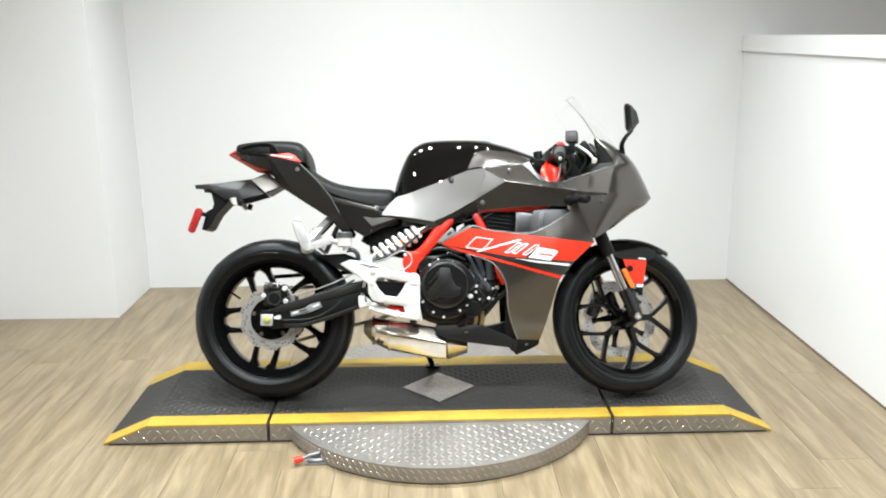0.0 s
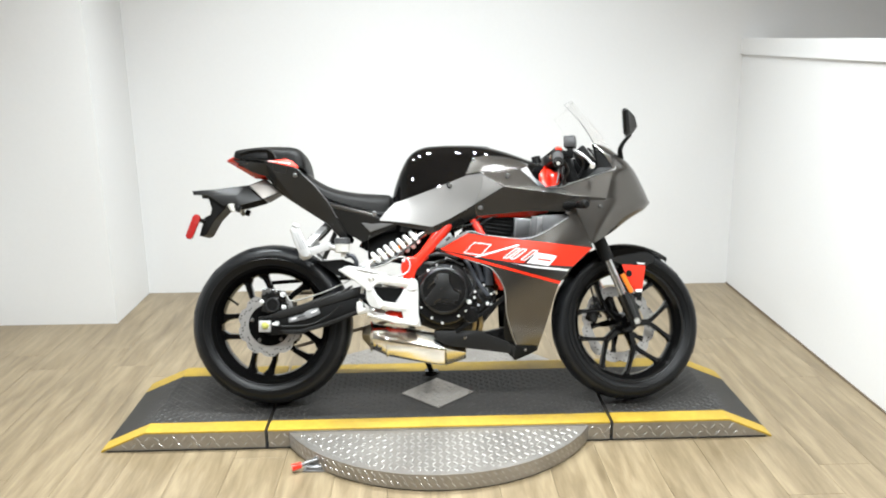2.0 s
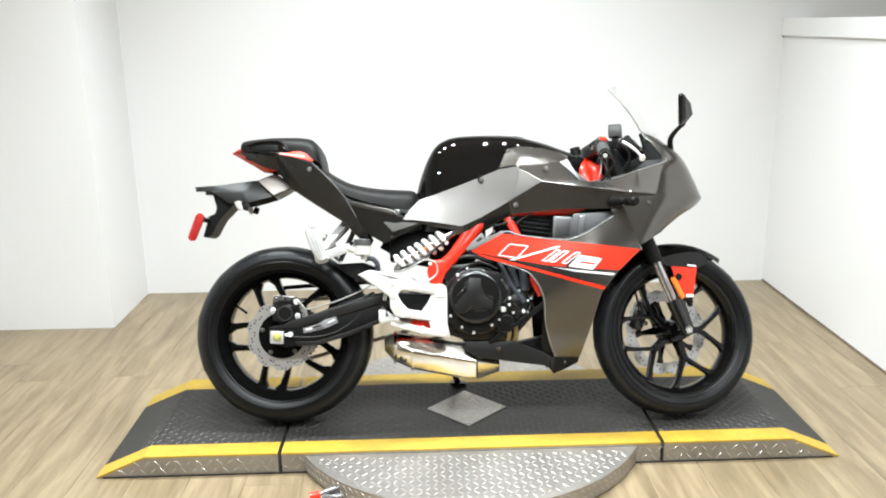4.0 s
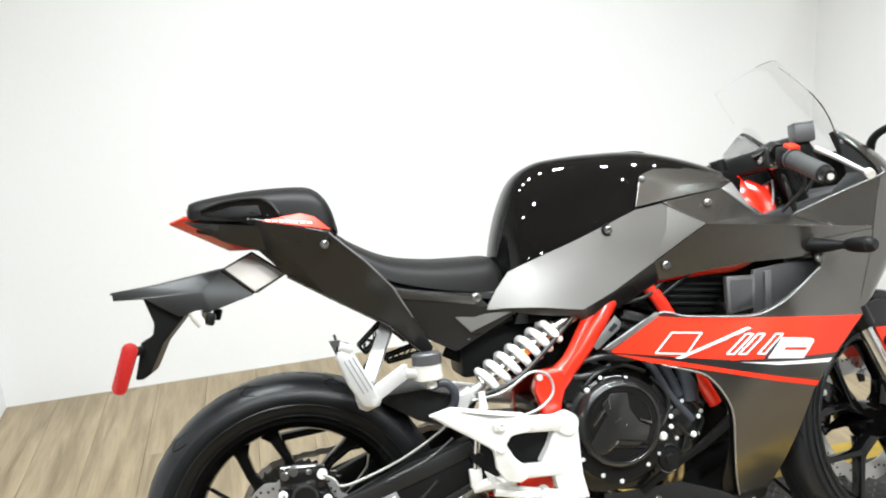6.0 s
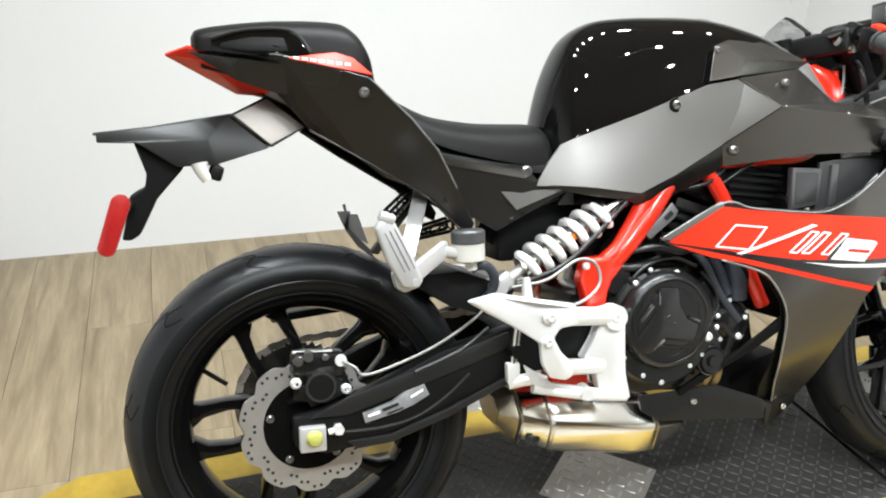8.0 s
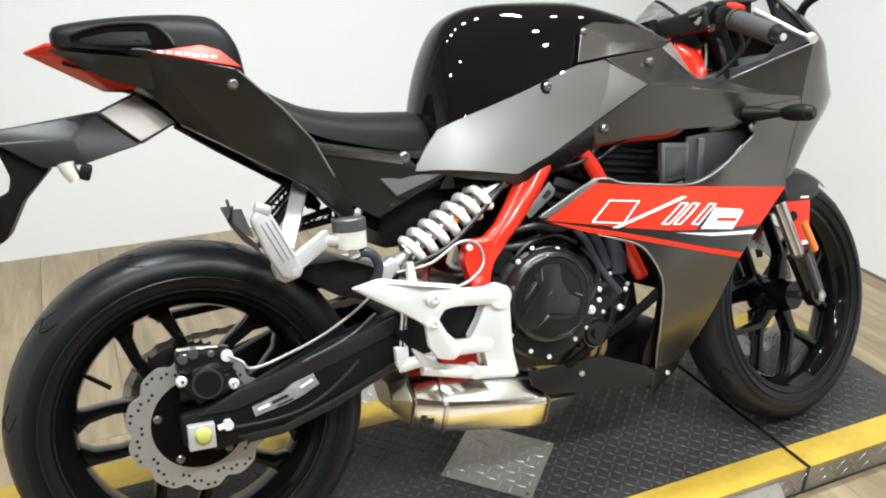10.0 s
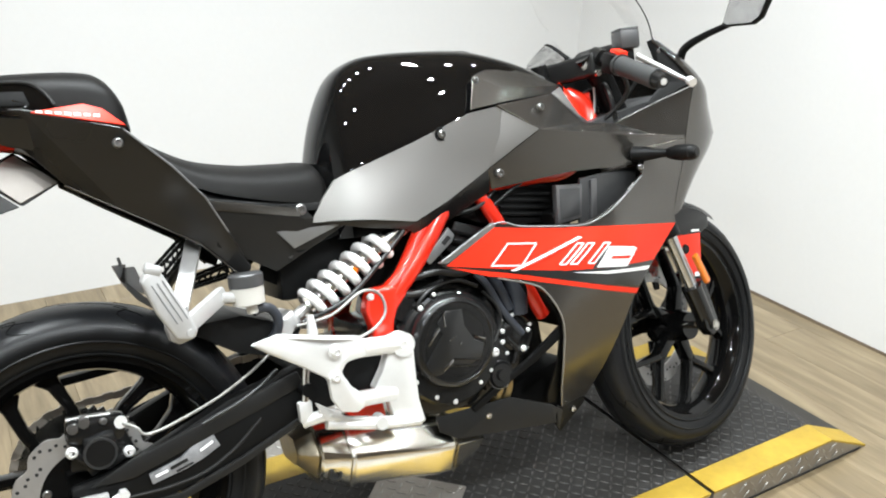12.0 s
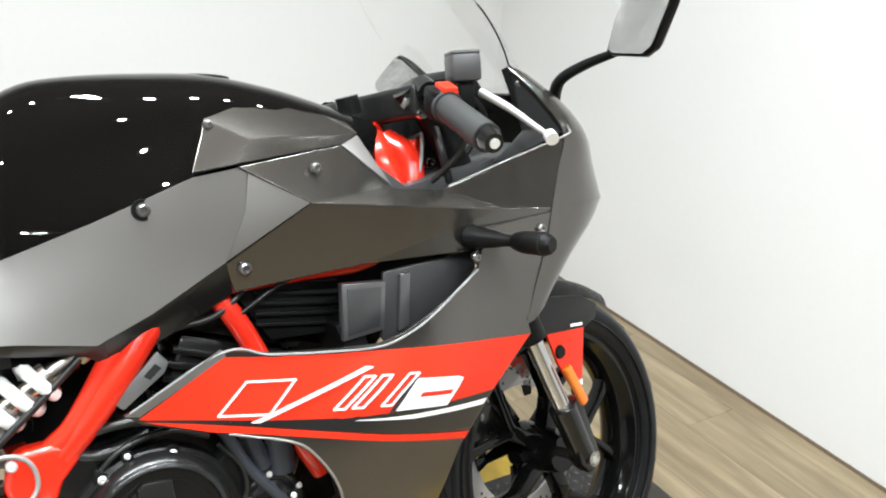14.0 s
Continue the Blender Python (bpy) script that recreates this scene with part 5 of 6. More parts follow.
# -- seats --
def pad(stations, n=14, e=2.6):
    """A cushion: stations of (x, half width, top z, bottom z)."""
    rings = []
    for x, hw, zt, zb in stations:
        ring = []
        for k in range(n + 1):
            a = math.pi * k / n
            c, s_ = math.cos(a), math.sin(a)
            ring.append(Vector((x, -hw * math.copysign(abs(c) ** (2 / e), c), zb + (zt - zb) * abs(s_) ** (2 / e))))
        rings.append(ring)
    return rings


def interp(stations, m=5):
    """More stations between the given ones, softly."""
    p = [Vector((s[0], s[1], s[2])) for s in stations]
    q = [Vector((s[0], s[3], 0)) for s in stations]
    return [(a.x, a.y, a.z, b.y) for a, b in zip(smooth_path(p, m), smooth_path(q, m))]


seat = part("rider_seat", loft(pad(interp([(-0.535, 0.100, 0.870, 0.835), (-0.500, 0.125, 0.843, 0.800), (-0.440, 0.135, 0.812, 0.760), (-0.360, 0.130, 0.795, 0.735), (-0.280, 0.117, 0.789, 0.718), (-0.228, 0.100, 0.785, 0.712), (-0.208, 0.070, 0.765, 0.72)]))), VINYL, moto, "black grained vinyl rider seat", smooth=50)
part("seat_base", loft(pad(interp([(-0.50, 0.125, 0.800, 0.77), (-0.44, 0.138, 0.760, 0.735), (-0.36, 0.133, 0.738, 0.715), (-0.24, 0.112, 0.722, 0.70)]), e=4)), PLASTIC, seat)
pill = part("passenger_seat", loft(pad(interp([(-0.812, 0.062, 0.950, 0.930), (-0.795, 0.085, 0.962, 0.922), (-0.700, 0.105, 0.971, 0.912), (-0.600, 0.120, 0.969, 0.895), (-0.563, 0.124, 0.957, 0.885), (-0.541, 0.118, 0.925, 0.875), (-0.532, 0.10, 0.885, 0.865)]), e=3.2)), VINYL, moto, "black passenger seat pad", smooth=50)
for s in (-1, 1):
    V = [(-0.784, 0.096, 0.938), (-0.734, 0.108, 0.949), (-0.674, 0.120, 0.948), (-0.651, 0.127, 0.934), (-0.638, 0.133, 0.912), (-0.642, 0.133, 0.901), (-0.728, 0.117, 0.910), (-0.786, 0.097, 0.920)]
    bm = shell([(x, s * y, z) for x, y, z in V], [(0, 1, 6, 7), (1, 2, 3, 6), (3, 4, 5, 6)], 0.008, 0.003)
    grab = part("grab_handle", bm, BLACKGLOSS, pill, "glossy black grab handle in the seat's side")
    part("handle_lip", tube([(x, s * (y + 0.001), z) for x, y, z in V[:5]], 0.003, 8), PLASTICGREY, grab)
    part("handle_gap", shell([(x, s * (y + 0.0015), z) for x, y, z in ((-0.770, 0.101, 0.931), (-0.724, 0.1115, 0.938), (-0.676, 0.1225, 0.935), (-0.670, 0.125, 0.914), (-0.726, 0.116, 0.9165), (-0.772, 0.102, 0.924))], [(0, 1, 4, 5), (1, 2, 3, 4)], 0.002, 0.001), PLASTIC, grab)

# -- tail --
for s in (-1, 1):
    def q(*pts):
        return [(x, s * y, z) for x, y, z in pts]
    V = q((-0.812, 0.068, 0.932), (-0.683, 0.131, 0.908), (-0.556, 0.168, 0.868), (-0.490, 0.165, 0.803), (-0.445, 0.158, 0.750), (-0.410, 0.140, 0.682), (-0.455, 0.115, 0.674), (-0.637, 0.066, 0.793), (-0.700, 0.082, 0.866), (-0.565, 0.104, 0.745), (-0.377, 0.118, 0.622), (-0.384, 0.112, 0.607), (-0.402, 0.112, 0.617))
    tail = part("tail_panel", shell(V, [(0, 1, 9, 7, 8), (1, 2, 3, 4, 5, 6, 9), (5, 10, 11, 12, 6)], 0.005, 0.0022), SHADEGREY, moto, "dark grey tail panel", smooth=9)
    bolt(-0.563, s * 0.166, 0.846, 0.0085, tail, None, s)
    V = q((-0.820, 0.071, 0.9215), (-0.757, 0.101, 0.9085), (-0.668, 0.127, 0.893), (-0.668, 0.093, 0.848), (-0.706, 0.093, 0.8575), (-0.748, 0.087, 0.874), (-0.793, 0.079, 0.904))
    part("tail_flank", shell(V, [(0, 1, 5, 6), (1, 2, 3, 4, 5)], 0.004, 0.0015), SHADEGREY, tail, "dark grey flank beside the tail lamp")
    # paler lines along the panel's edges paint in their highlights
    part("worn_edge", tube([(x, s * (y + 0.001), z) for x, y, z in ((-0.637, 0.066, 0.793), (-0.565, 0.104, 0.745), (-0.455, 0.115, 0.674), (-0.402, 0.112, 0.617))], 0.0022, 6, False), GREY, tail)
    part("worn_edge", tube([(x, s * (y + 0.001), z) for x, y, z in ((-0.553, 0.168, 0.866), (-0.490, 0.1655, 0.803), (-0.446, 0.158, 0.750), (-0.413, 0.142, 0.688))], 0.0016, 6, False), VENTGREY, tail)
    V = q((-0.634, 0.131, 0.908), (-0.600, 0.142, 0.910), (-0.575, 0.152, 0.900), (-0.548, 0.168, 0.872), (-0.672, 0.137, 0.9035))
    part("red_stripe", shell(V, [(0, 1, 2, 3, 4)], 0.004, 0.001), REDDECAL, tail, "red tail stripe")
    for k in range(7):
        x = -0.665 + k * 0.0125
        V = q((x, 0.1385 + k * 0.0036, 0.9055 - k * 0.0022), (x + 0.0085, 0.141 + k * 0.0036, 0.904 - k * 0.0022), (x + 0.0085, 0.1415 + k * 0.0036, 0.9 - k * 0.0022), (x, 0.139 + k * 0.0036, 0.9015 - k * 0.0022))
        part("mark", shell(V, [(0, 1, 2, 3)], 0.001, 0.0), WHITEDECAL, tail)
    V = q((-0.445, 0.142, 0.748), (-0.275, 0.118, 0.712), (-0.258, 0.116, 0.690), (-0.190, 0.100, 0.668), (-0.325, 0.085, 0.602), (-0.430, 0.125, 0.665), (-0.275, 0.122, 0.690), (-0.432, 0.138, 0.725))
    cover = part("side_cover", shell(V, [(0, 1, 6, 7), (1, 2, 6), (7, 6, 4, 5), (6, 2, 3, 4)], 0.005, 0.0025), PLASTICGREY, moto, "dark grey side cover under the seat", smooth=9)
    V = q((-0.326, 0.1165, 0.674), (-0.200, 0.1075, 0.671), (-0.296, 0.1105, 0.640))
    V2 = q((-0.447, 0.1465, 0.7445), (-0.283, 0.1225, 0.7085), (-0.283, 0.125, 0.694), (-0.436, 0.1425, 0.727))
    part("seat_trim", shell(V2, [(0, 1, 2, 3)], 0.003, 0.001), GREY, cover, "grey trim strip under the seat")
    part("facet", shell(V, [(0, 1, 2)], 0.003, 0.001), VENTGREY, cover, "light grey triangular facet")
    bolt(-0.279, s * 0.118, 0.706, 0.011, cover, None, s)
    bolt(-0.300, s * 0.090, 0.628, 0.006, cover, None, s)
    # tail lamp halves
    V = q((-0.856, 0.004, 0.924), (-0.822, 0.050, 0.930), (-0.812, 0.064, 0.926), (-0.700, 0.080, 0.866), (-0.697, 0.045, 0.855), (-0.745, 0.012, 0.858), (-0.785, 0.062, 0.908))
    lamp = part("tail_lamp", shell(V, [(0, 1, 6), (1, 2, 6), (0, 6, 5), (6, 2, 3), (6, 3, 4, 5)], 0.006, 0.002), REDLENS, moto, "red tail lamp lens")
    for k in range(3):
        x = -0.758 + 0.020 * k
        part("lamp_rib", shell(q((x, 0.0585 + 0.004 * k, 0.900 - 0.0115 * k), (x + 0.010, 0.062 + 0.004 * k, 0.8955 - 0.0115 * k), (x + 0.014, 0.054 + 0.004 * k, 0.880 - 0.009 * k), (x + 0.006, 0.051 + 0.004 * k, 0.8835 - 0.009 * k)), [(0, 1, 2, 3)], 0.003, 0.001), REDDARK, lamp)
part("tail_core", loft(pad([(-0.80, 0.04, 0.93, 0.90), (-0.70, 0.08, 0.925, 0.865), (-0.60, 0.11, 0.905, 0.80), (-0.48, 0.115, 0.83, 0.70), (-0.40, 0.11, 0.75, 0.665), (-0.28, 0.095, 0.72, 0.63), (-0.20, 0.08, 0.71, 0.65)], e=3)), PLASTIC, moto)

# -- number plate carrier --
V = [(-0.700, -0.040, 0.852), (-0.637, -0.048, 0.800), (-0.700, -0.075, 0.768), (-0.762, -0.055, 0.824), (-0.700, 0.040, 0.852), (-0.637, 0.048, 0.800), (-0.700, 0.075, 0.768), (-0.762, 0.055, 0.824)]
carrier = part("plate_carrier", shell([(x, y * 0.8, z) for x, y, z in V], [(0, 1, 2, 3), (4, 7, 6, 5), (0, 3, 7, 4), (1, 5, 6, 2)], 0.004, 0.002), PLASTICGREY, moto, "dark grey plate carrier arm", smooth=9)
for s in (-1, 1):
    Vs = [(-0.700, s * 0.036, 0.848), (-0.643, s * 0.042, 0.800), (-0.702, s * 0.064, 0.773), (-0.755, s * 0.048, 0.823)]
    part("bright_facet", shell(Vs, [(0, 1, 2, 3)], 0.003, 0.002), WARMGREY, carrier, "bright grey side facet")
    Vs = [(-0.765, s * 0.046, 0.822), (-0.705, s * 0.066, 0.768), (-0.790, s * 0.070, 0.745), (-0.850, s * 0.075, 0.745), (-0.905, s * 0.080, 0.786), (-0.965, s * 0.060, 0.790), (-0.965, s * 0.060, 0.803), (-0.885, s * 0.055, 0.808), (-0.80, s * 0.066, 0.785)]
    part("carrier_side", shell(Vs, [(0, 1, 2, 8), (8, 2, 3, 4), (0, 8, 4, 5, 6, 7)], 0.004, 0.002), PLASTICGREY, carrier)
    part("lamp_bracket", tube([(-0.816, s * 0.085, 0.748), (-0.814, s * 0.087, 0.738), (-0.806, s * 0.087, 0.722)], [0.013, 0.008], 14), CLOUDY, carrier, "clear indicator socket")
    part("socket", box(-0.790, s * 0.080, 0.732, 0.018, 0.02, 0.024, (0, 20, 0), 0.005), PLASTIC, carrier)
part("carrier_top", shell([(-0.760, -0.045, 0.826), (-0.885, -0.052, 0.810), (-0.970, -0.058, 0.804), (-0.970, 0.058, 0.804), (-0.885, 0.052, 0.810), (-0.760, 0.045, 0.826)], [(0, 1, 4, 5), (1, 2, 3, 4)], 0.005, 0.003), PLASTICGREY, carrier)
bm = plate([(-0.912, 0.786), (-0.845, 0.752), (-0.840, 0.742), (-0.885, 0.695), (-0.915, 0.640), (-0.930, 0.632), (-0.943, 0.634), (-0.935, 0.662), (-0.925, 0.703), (-0.902, 0.714), (-0.897, 0.735)], -0.055, 0.055, 0.004)
part("plate_holder", bm, PLASTIC, carrier, "black number plate holder", smooth=9)
for s in (-1, 1):
    if s > 0:
        continue
    r_o = [(0.0145 * math.cos(k * math.pi / 8) + (0.0), 0.034 * (1 if k <= 8 else -1) + 0.0145 * math.sin(k * math.pi / 8)) for k in range(17) if k not in (16,)]
    bm = plate(r_o, -0.007, 0.007, 0.003)
    move(bm, pose(-0.947, s * 0.118, 0.664, 0, 21, 0))
    refl = part("reflector", bm, REDREFLECT, carrier, "red side reflector")
    part("reflector_arm", tube([(-0.925, s * 0.05, 0.690), (-0.930, s * 0.112, 0.690)], 0.008, 10), PLASTIC, refl)

# -- tank --
def tank_rings():
    st = interp([(-0.217, 0.048, 0.775, 0.64), (-0.205, 0.066, 0.823, 0.64), (-0.182, 0.087, 0.885, 0.64), (-0.150, 0.099, 0.939, 0.64), (-0.105, 0.108, 0.966, 0.65), (-0.050, 0.119, 0.974, 0.68), (0.030, 0.138, 0.975, 0.72), (0.120, 0.147, 0.970, 0.75), (0.210, 0.138, 0.948, 0.78), (0.290, 0.110, 0.920, 0.80), (0.360, 0.070, 0.895, 0.80)], 4)
    rings = pad(st, 36, 2.75)
    for ring, (x, hw, zt, zb) in zip(rings, st):
        reach = math.exp(-((x - 0.03) / 0.13) ** 2)
        for p in ring:
            h = (p.z - zb) / (zt - zb)
            # a shallow dish in the flank under a soft shoulder line
            dish = 0.011 * math.exp(-((h - 0.62) / 0.17) ** 2) - 0.004 * math.exp(-((h - 0.85) / 0.055) ** 2)
            p.y -= math.copysign(dish * reach, p.y)
    return rings


tank = part("fuel_tank", loft(tank_rings()), BLACKGLOSS, moto, "gloss black fuel tank", smooth=60)
cap = lathe([(0.0, 0.042), (0.006, 0.040), (0.008, 0.030), (0.008, 0.0005)], 0, 0, 32)
move(cap, pose(0.12, 0, 0.9625, 90, 4, 0))
part("filler_cap", cap, PLASTIC, tank)
PANEL = rbf([(-0.262, 0.688, 0.117), (-0.165, 0.757, 0.098), (0.0, 0.808, 0.140), (0.062, 0.847, 0.153), (0.125, 0.851, 0.162), (0.090, 0.733, 0.150), (-0.055, 0.661, 0.132), (-0.1, 0.72, 0.122)])
for s in (-1, 1):
    def q(*pts):
        return [(x, s * y, z) for x, y, z in pts]
    sp = part("tank_side_panel", skin([(-0.260, 0.680), (-0.256, 0.690), (-0.233, 0.719), (-0.204, 0.748), (-0.145, 0.767), (-0.05, 0.799), (0.062, 0.841), (0.125, 0.849), (0.118, 0.795), (0.090, 0.734), (0.0, 0.684), (-0.066, 0.655), (-0.15, 0.670)], PANEL, 0.005, 0.03, 0, s), SILVER, moto, "satin silver-grey tank side panel", smooth=50)
    V = q((0.126, 0.163, 0.851), (0.197, 0.175, 0.797), (0.090, PANEL(0.09, 0.734), 0.734), (0.118, PANEL(0.118, 0.795), 0.795))
    part("panel_facet", shell(V, [(0, 1, 2, 3)], 0.005, 0.0015), SILVER, sp)
    # underside facets, with their shade painted in by the darker grey
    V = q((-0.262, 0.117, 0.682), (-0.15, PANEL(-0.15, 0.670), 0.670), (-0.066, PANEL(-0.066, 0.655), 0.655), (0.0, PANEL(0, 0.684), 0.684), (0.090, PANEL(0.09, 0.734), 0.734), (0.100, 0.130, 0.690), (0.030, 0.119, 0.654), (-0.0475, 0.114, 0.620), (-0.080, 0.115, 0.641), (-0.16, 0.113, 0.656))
    part("lower_chamfer", shell(V, [(0, 1, 9), (1, 2, 8, 9), (2, 3, 7, 8), (3, 4, 5, 6, 7)], 0.005, 0.0015), SHADEGREY, sp, "underside of the panel, its shade put into the grey")
    bolt(0.002, s * 0.141, 0.808, 0.0085, sp, None, s)
    part("washer", lathe([(0, 0.0135), (s * 0.002, 0.013), (s * 0.002, 0.009)], 0.002, 0.808, 20, cy=s * 0.139), RUBBER, sp)
    V = q((0.060, 0.155, 0.847), (0.088, 0.130, 0.910), (0.171, 0.092, 0.934), (0.250, 0.082, 0.913), (0.292, 0.124, 0.879), (0.130, 0.158, 0.882), (0.112, 0.165, 0.853), (0.265, 0.135, 0.866), (0.300, 0.060, 0.900))
    sh = part("tank_shoulder", shell(V, [(1, 2, 5), (2, 3, 4, 5), (0, 1, 5, 6), (5, 4, 7, 6), (3, 8, 4)], 0.004, 0.0012), GREY, moto, "satin grey faceted tank shoulder", smooth=9)
    bolt(0.090, s * 0.136, 0.902, 0.006, sh, None, s)

# -- upper fairing and nose --
for s in (-1, 1):
    def q(*pts):
        return [(x, s * y, z) for x, y, z in pts]
    V = q((0.112, 0.165, 0.850),   # 0 rear top by the tank panel
          (0.262, 0.137, 0.865),   # 1
          (0.290, 0.130, 0.872),   # 2 upper rear corner
          (0.325, 0.146, 0.802),   # 3 foot of the cockpit cut
          (0.402, 0.152, 0.792),   # 4 cockpit edge start
          (0.197, 0.176, 0.797),   # 5 rear end of the crease
          (0.485, 0.183, 0.7575),  # 6 crease
          (0.575, 0.182, 0.748),   # 7 crease
          (0.090, 0.146, 0.732),   # 8 rear low corner
          (0.100, 0.136, 0.692),   # 9
          (0.275, 0.158, 0.706),   # 10 lower edge
          (0.435, 0.176, 0.704),   # 11 lower edge by the signal
          (0.599, 0.189, 0.856))   # 12 cockpit edge front
    up = part("upper_fairing", shell(V, [(0, 1, 5), (1, 3, 5), (5, 3, 4, 6), (5, 6, 10, 9, 8), (6, 7, 11, 10), (4, 12, 7, 6)], 0.005, 0.002), GREY, moto, "satin dark grey upper fairing", smooth=9)
    bolt(0.113, s * 0.150, 0.722, 0.009, up, None, s)
    bolt(0.213, s * 0.164, 0.839, 0.0075, up, None, s)
    # raised bright edge of the cockpit
    part("cockpit_edge", tube(q((0.411, 0.1545, 0.796), (0.500, 0.173, 0.825), (0.592, 0.189, 0.853), (0.602, 0.188, 0.862), (0.597, 0.180, 0.876)), 0.0016, 8), SILVER, up)
    part("cut_edge", shell(q((0.288, 0.132, 0.876), (0.328, 0.147, 0.803), (0.262, 0.138, 0.865)), [(0, 1, 2)], 0.004, 0.001), SILVER, up, "bright inner fairing edge")
    V = q((0.600, 0.186, 0.862), (0.536, 0.143, 0.960), (0.527, 0.130, 0.955), (0.545, 0.150, 0.865), (0.510, 0.160, 0.825), (0.490, 0.150, 0.822))
    inn = part("inner_cowl", shell(V, [(0, 1, 3), (1, 2, 3), (0, 3, 4), (3, 5, 4)], 0.004, 0.002), PLASTIC, moto, "black inner cockpit cowl")
    bolt(0.546, s * 0.147, 0.933, 0.006, inn, None, s)
    # flat side of the lower nose panel
    V = q((0.435, 0.186, 0.735), (0.575, 0.183, 0.746), (0.515, 0.188, 0.585), (0.424, 0.192, 0.690))
    low = part("nose_side_panel", shell(V, [(0, 1, 2, 3)], 0.005, 0.002), GREY, moto, "satin dark grey nose side panel", smooth=9)
    for bx, by, bz in ((0.544, 0.187, 0.722), (0.425, 0.194, 0.697)):
        bolt(bx, s * by, bz, 0.0075, low, None, s)


def nose(rows, n=20):
    """A rounded front: rows of (z at the side, z at the front, side x, half width, front x)."""
    own = bmesh.new()
    grid = []
    for zs, zf, xs, hw, xf in rows:
        line = []
        for k in range(-n, n + 1):
            a = math.pi / 2 * k / n
            u = math.cos(a)
            u = u ** 1.12
            line.append(own.verts.new((xs + (xf - xs) * u - (0.007 if abs(k) == n else 0.0), hw * math.sin(a), zs + (zf - zs) * u)))
        grid.append(line)
    for a, b in zip(grid, grid[1:]):
        for k in range(2 * n):
            own.faces.new((a[k], a[k + 1], b[k + 1], b[k]))
    bmesh.ops.recalc_face_normals(own, faces=own.faces)
    if sum(f.normal.x for f in own.faces) < 0:
        bmesh.ops.reverse_faces(own, faces=own.faces)
    bmesh.ops.solidify(own, geom=own.faces[:], thickness=0.004)
    return own


def soft_rows(rows, m=4):
    """More rows between the given ones, softly."""
    a = smooth_path([(r[0], r[1], r[2]) for r in rows], m)
    b = smooth_path([(r[3], r[4], 0) for r in rows], m)
    return [(p.x, p.y, p.z, w.x, w.y) for p, w in zip(a, b)]


part("nose_cowl", nose(soft_rows([(0.958, 0.925, 0.536, 0.143, 0.645), (0.910, 0.890, 0.572, 0.170, 0.688), (0.858, 0.845, 0.598, 0.189, 0.716), (0.805, 0.798, 0.588, 0.186, 0.742), (0.750, 0.746, 0.575, 0.184, 0.766)])), GREY, moto, "rounded satin grey nose cowl", smooth=60)
ch = part("nose_chin", nose(soft_rows([(0.7505, 0.7465, 0.575, 0.1845, 0.7665), (0.700, 0.720, 0.560, 0.187, 0.742), (0.640, 0.690, 0.535, 0.188, 0.692), (0.585, 0.650, 0.515, 0.188, 0.635)])), GREY, moto, "rounded satin grey nose chin", smooth=60)
for s in (-1, 1):
    bolt(0.620, s * 0.160, 0.706, 0.0075, ch, None, s)

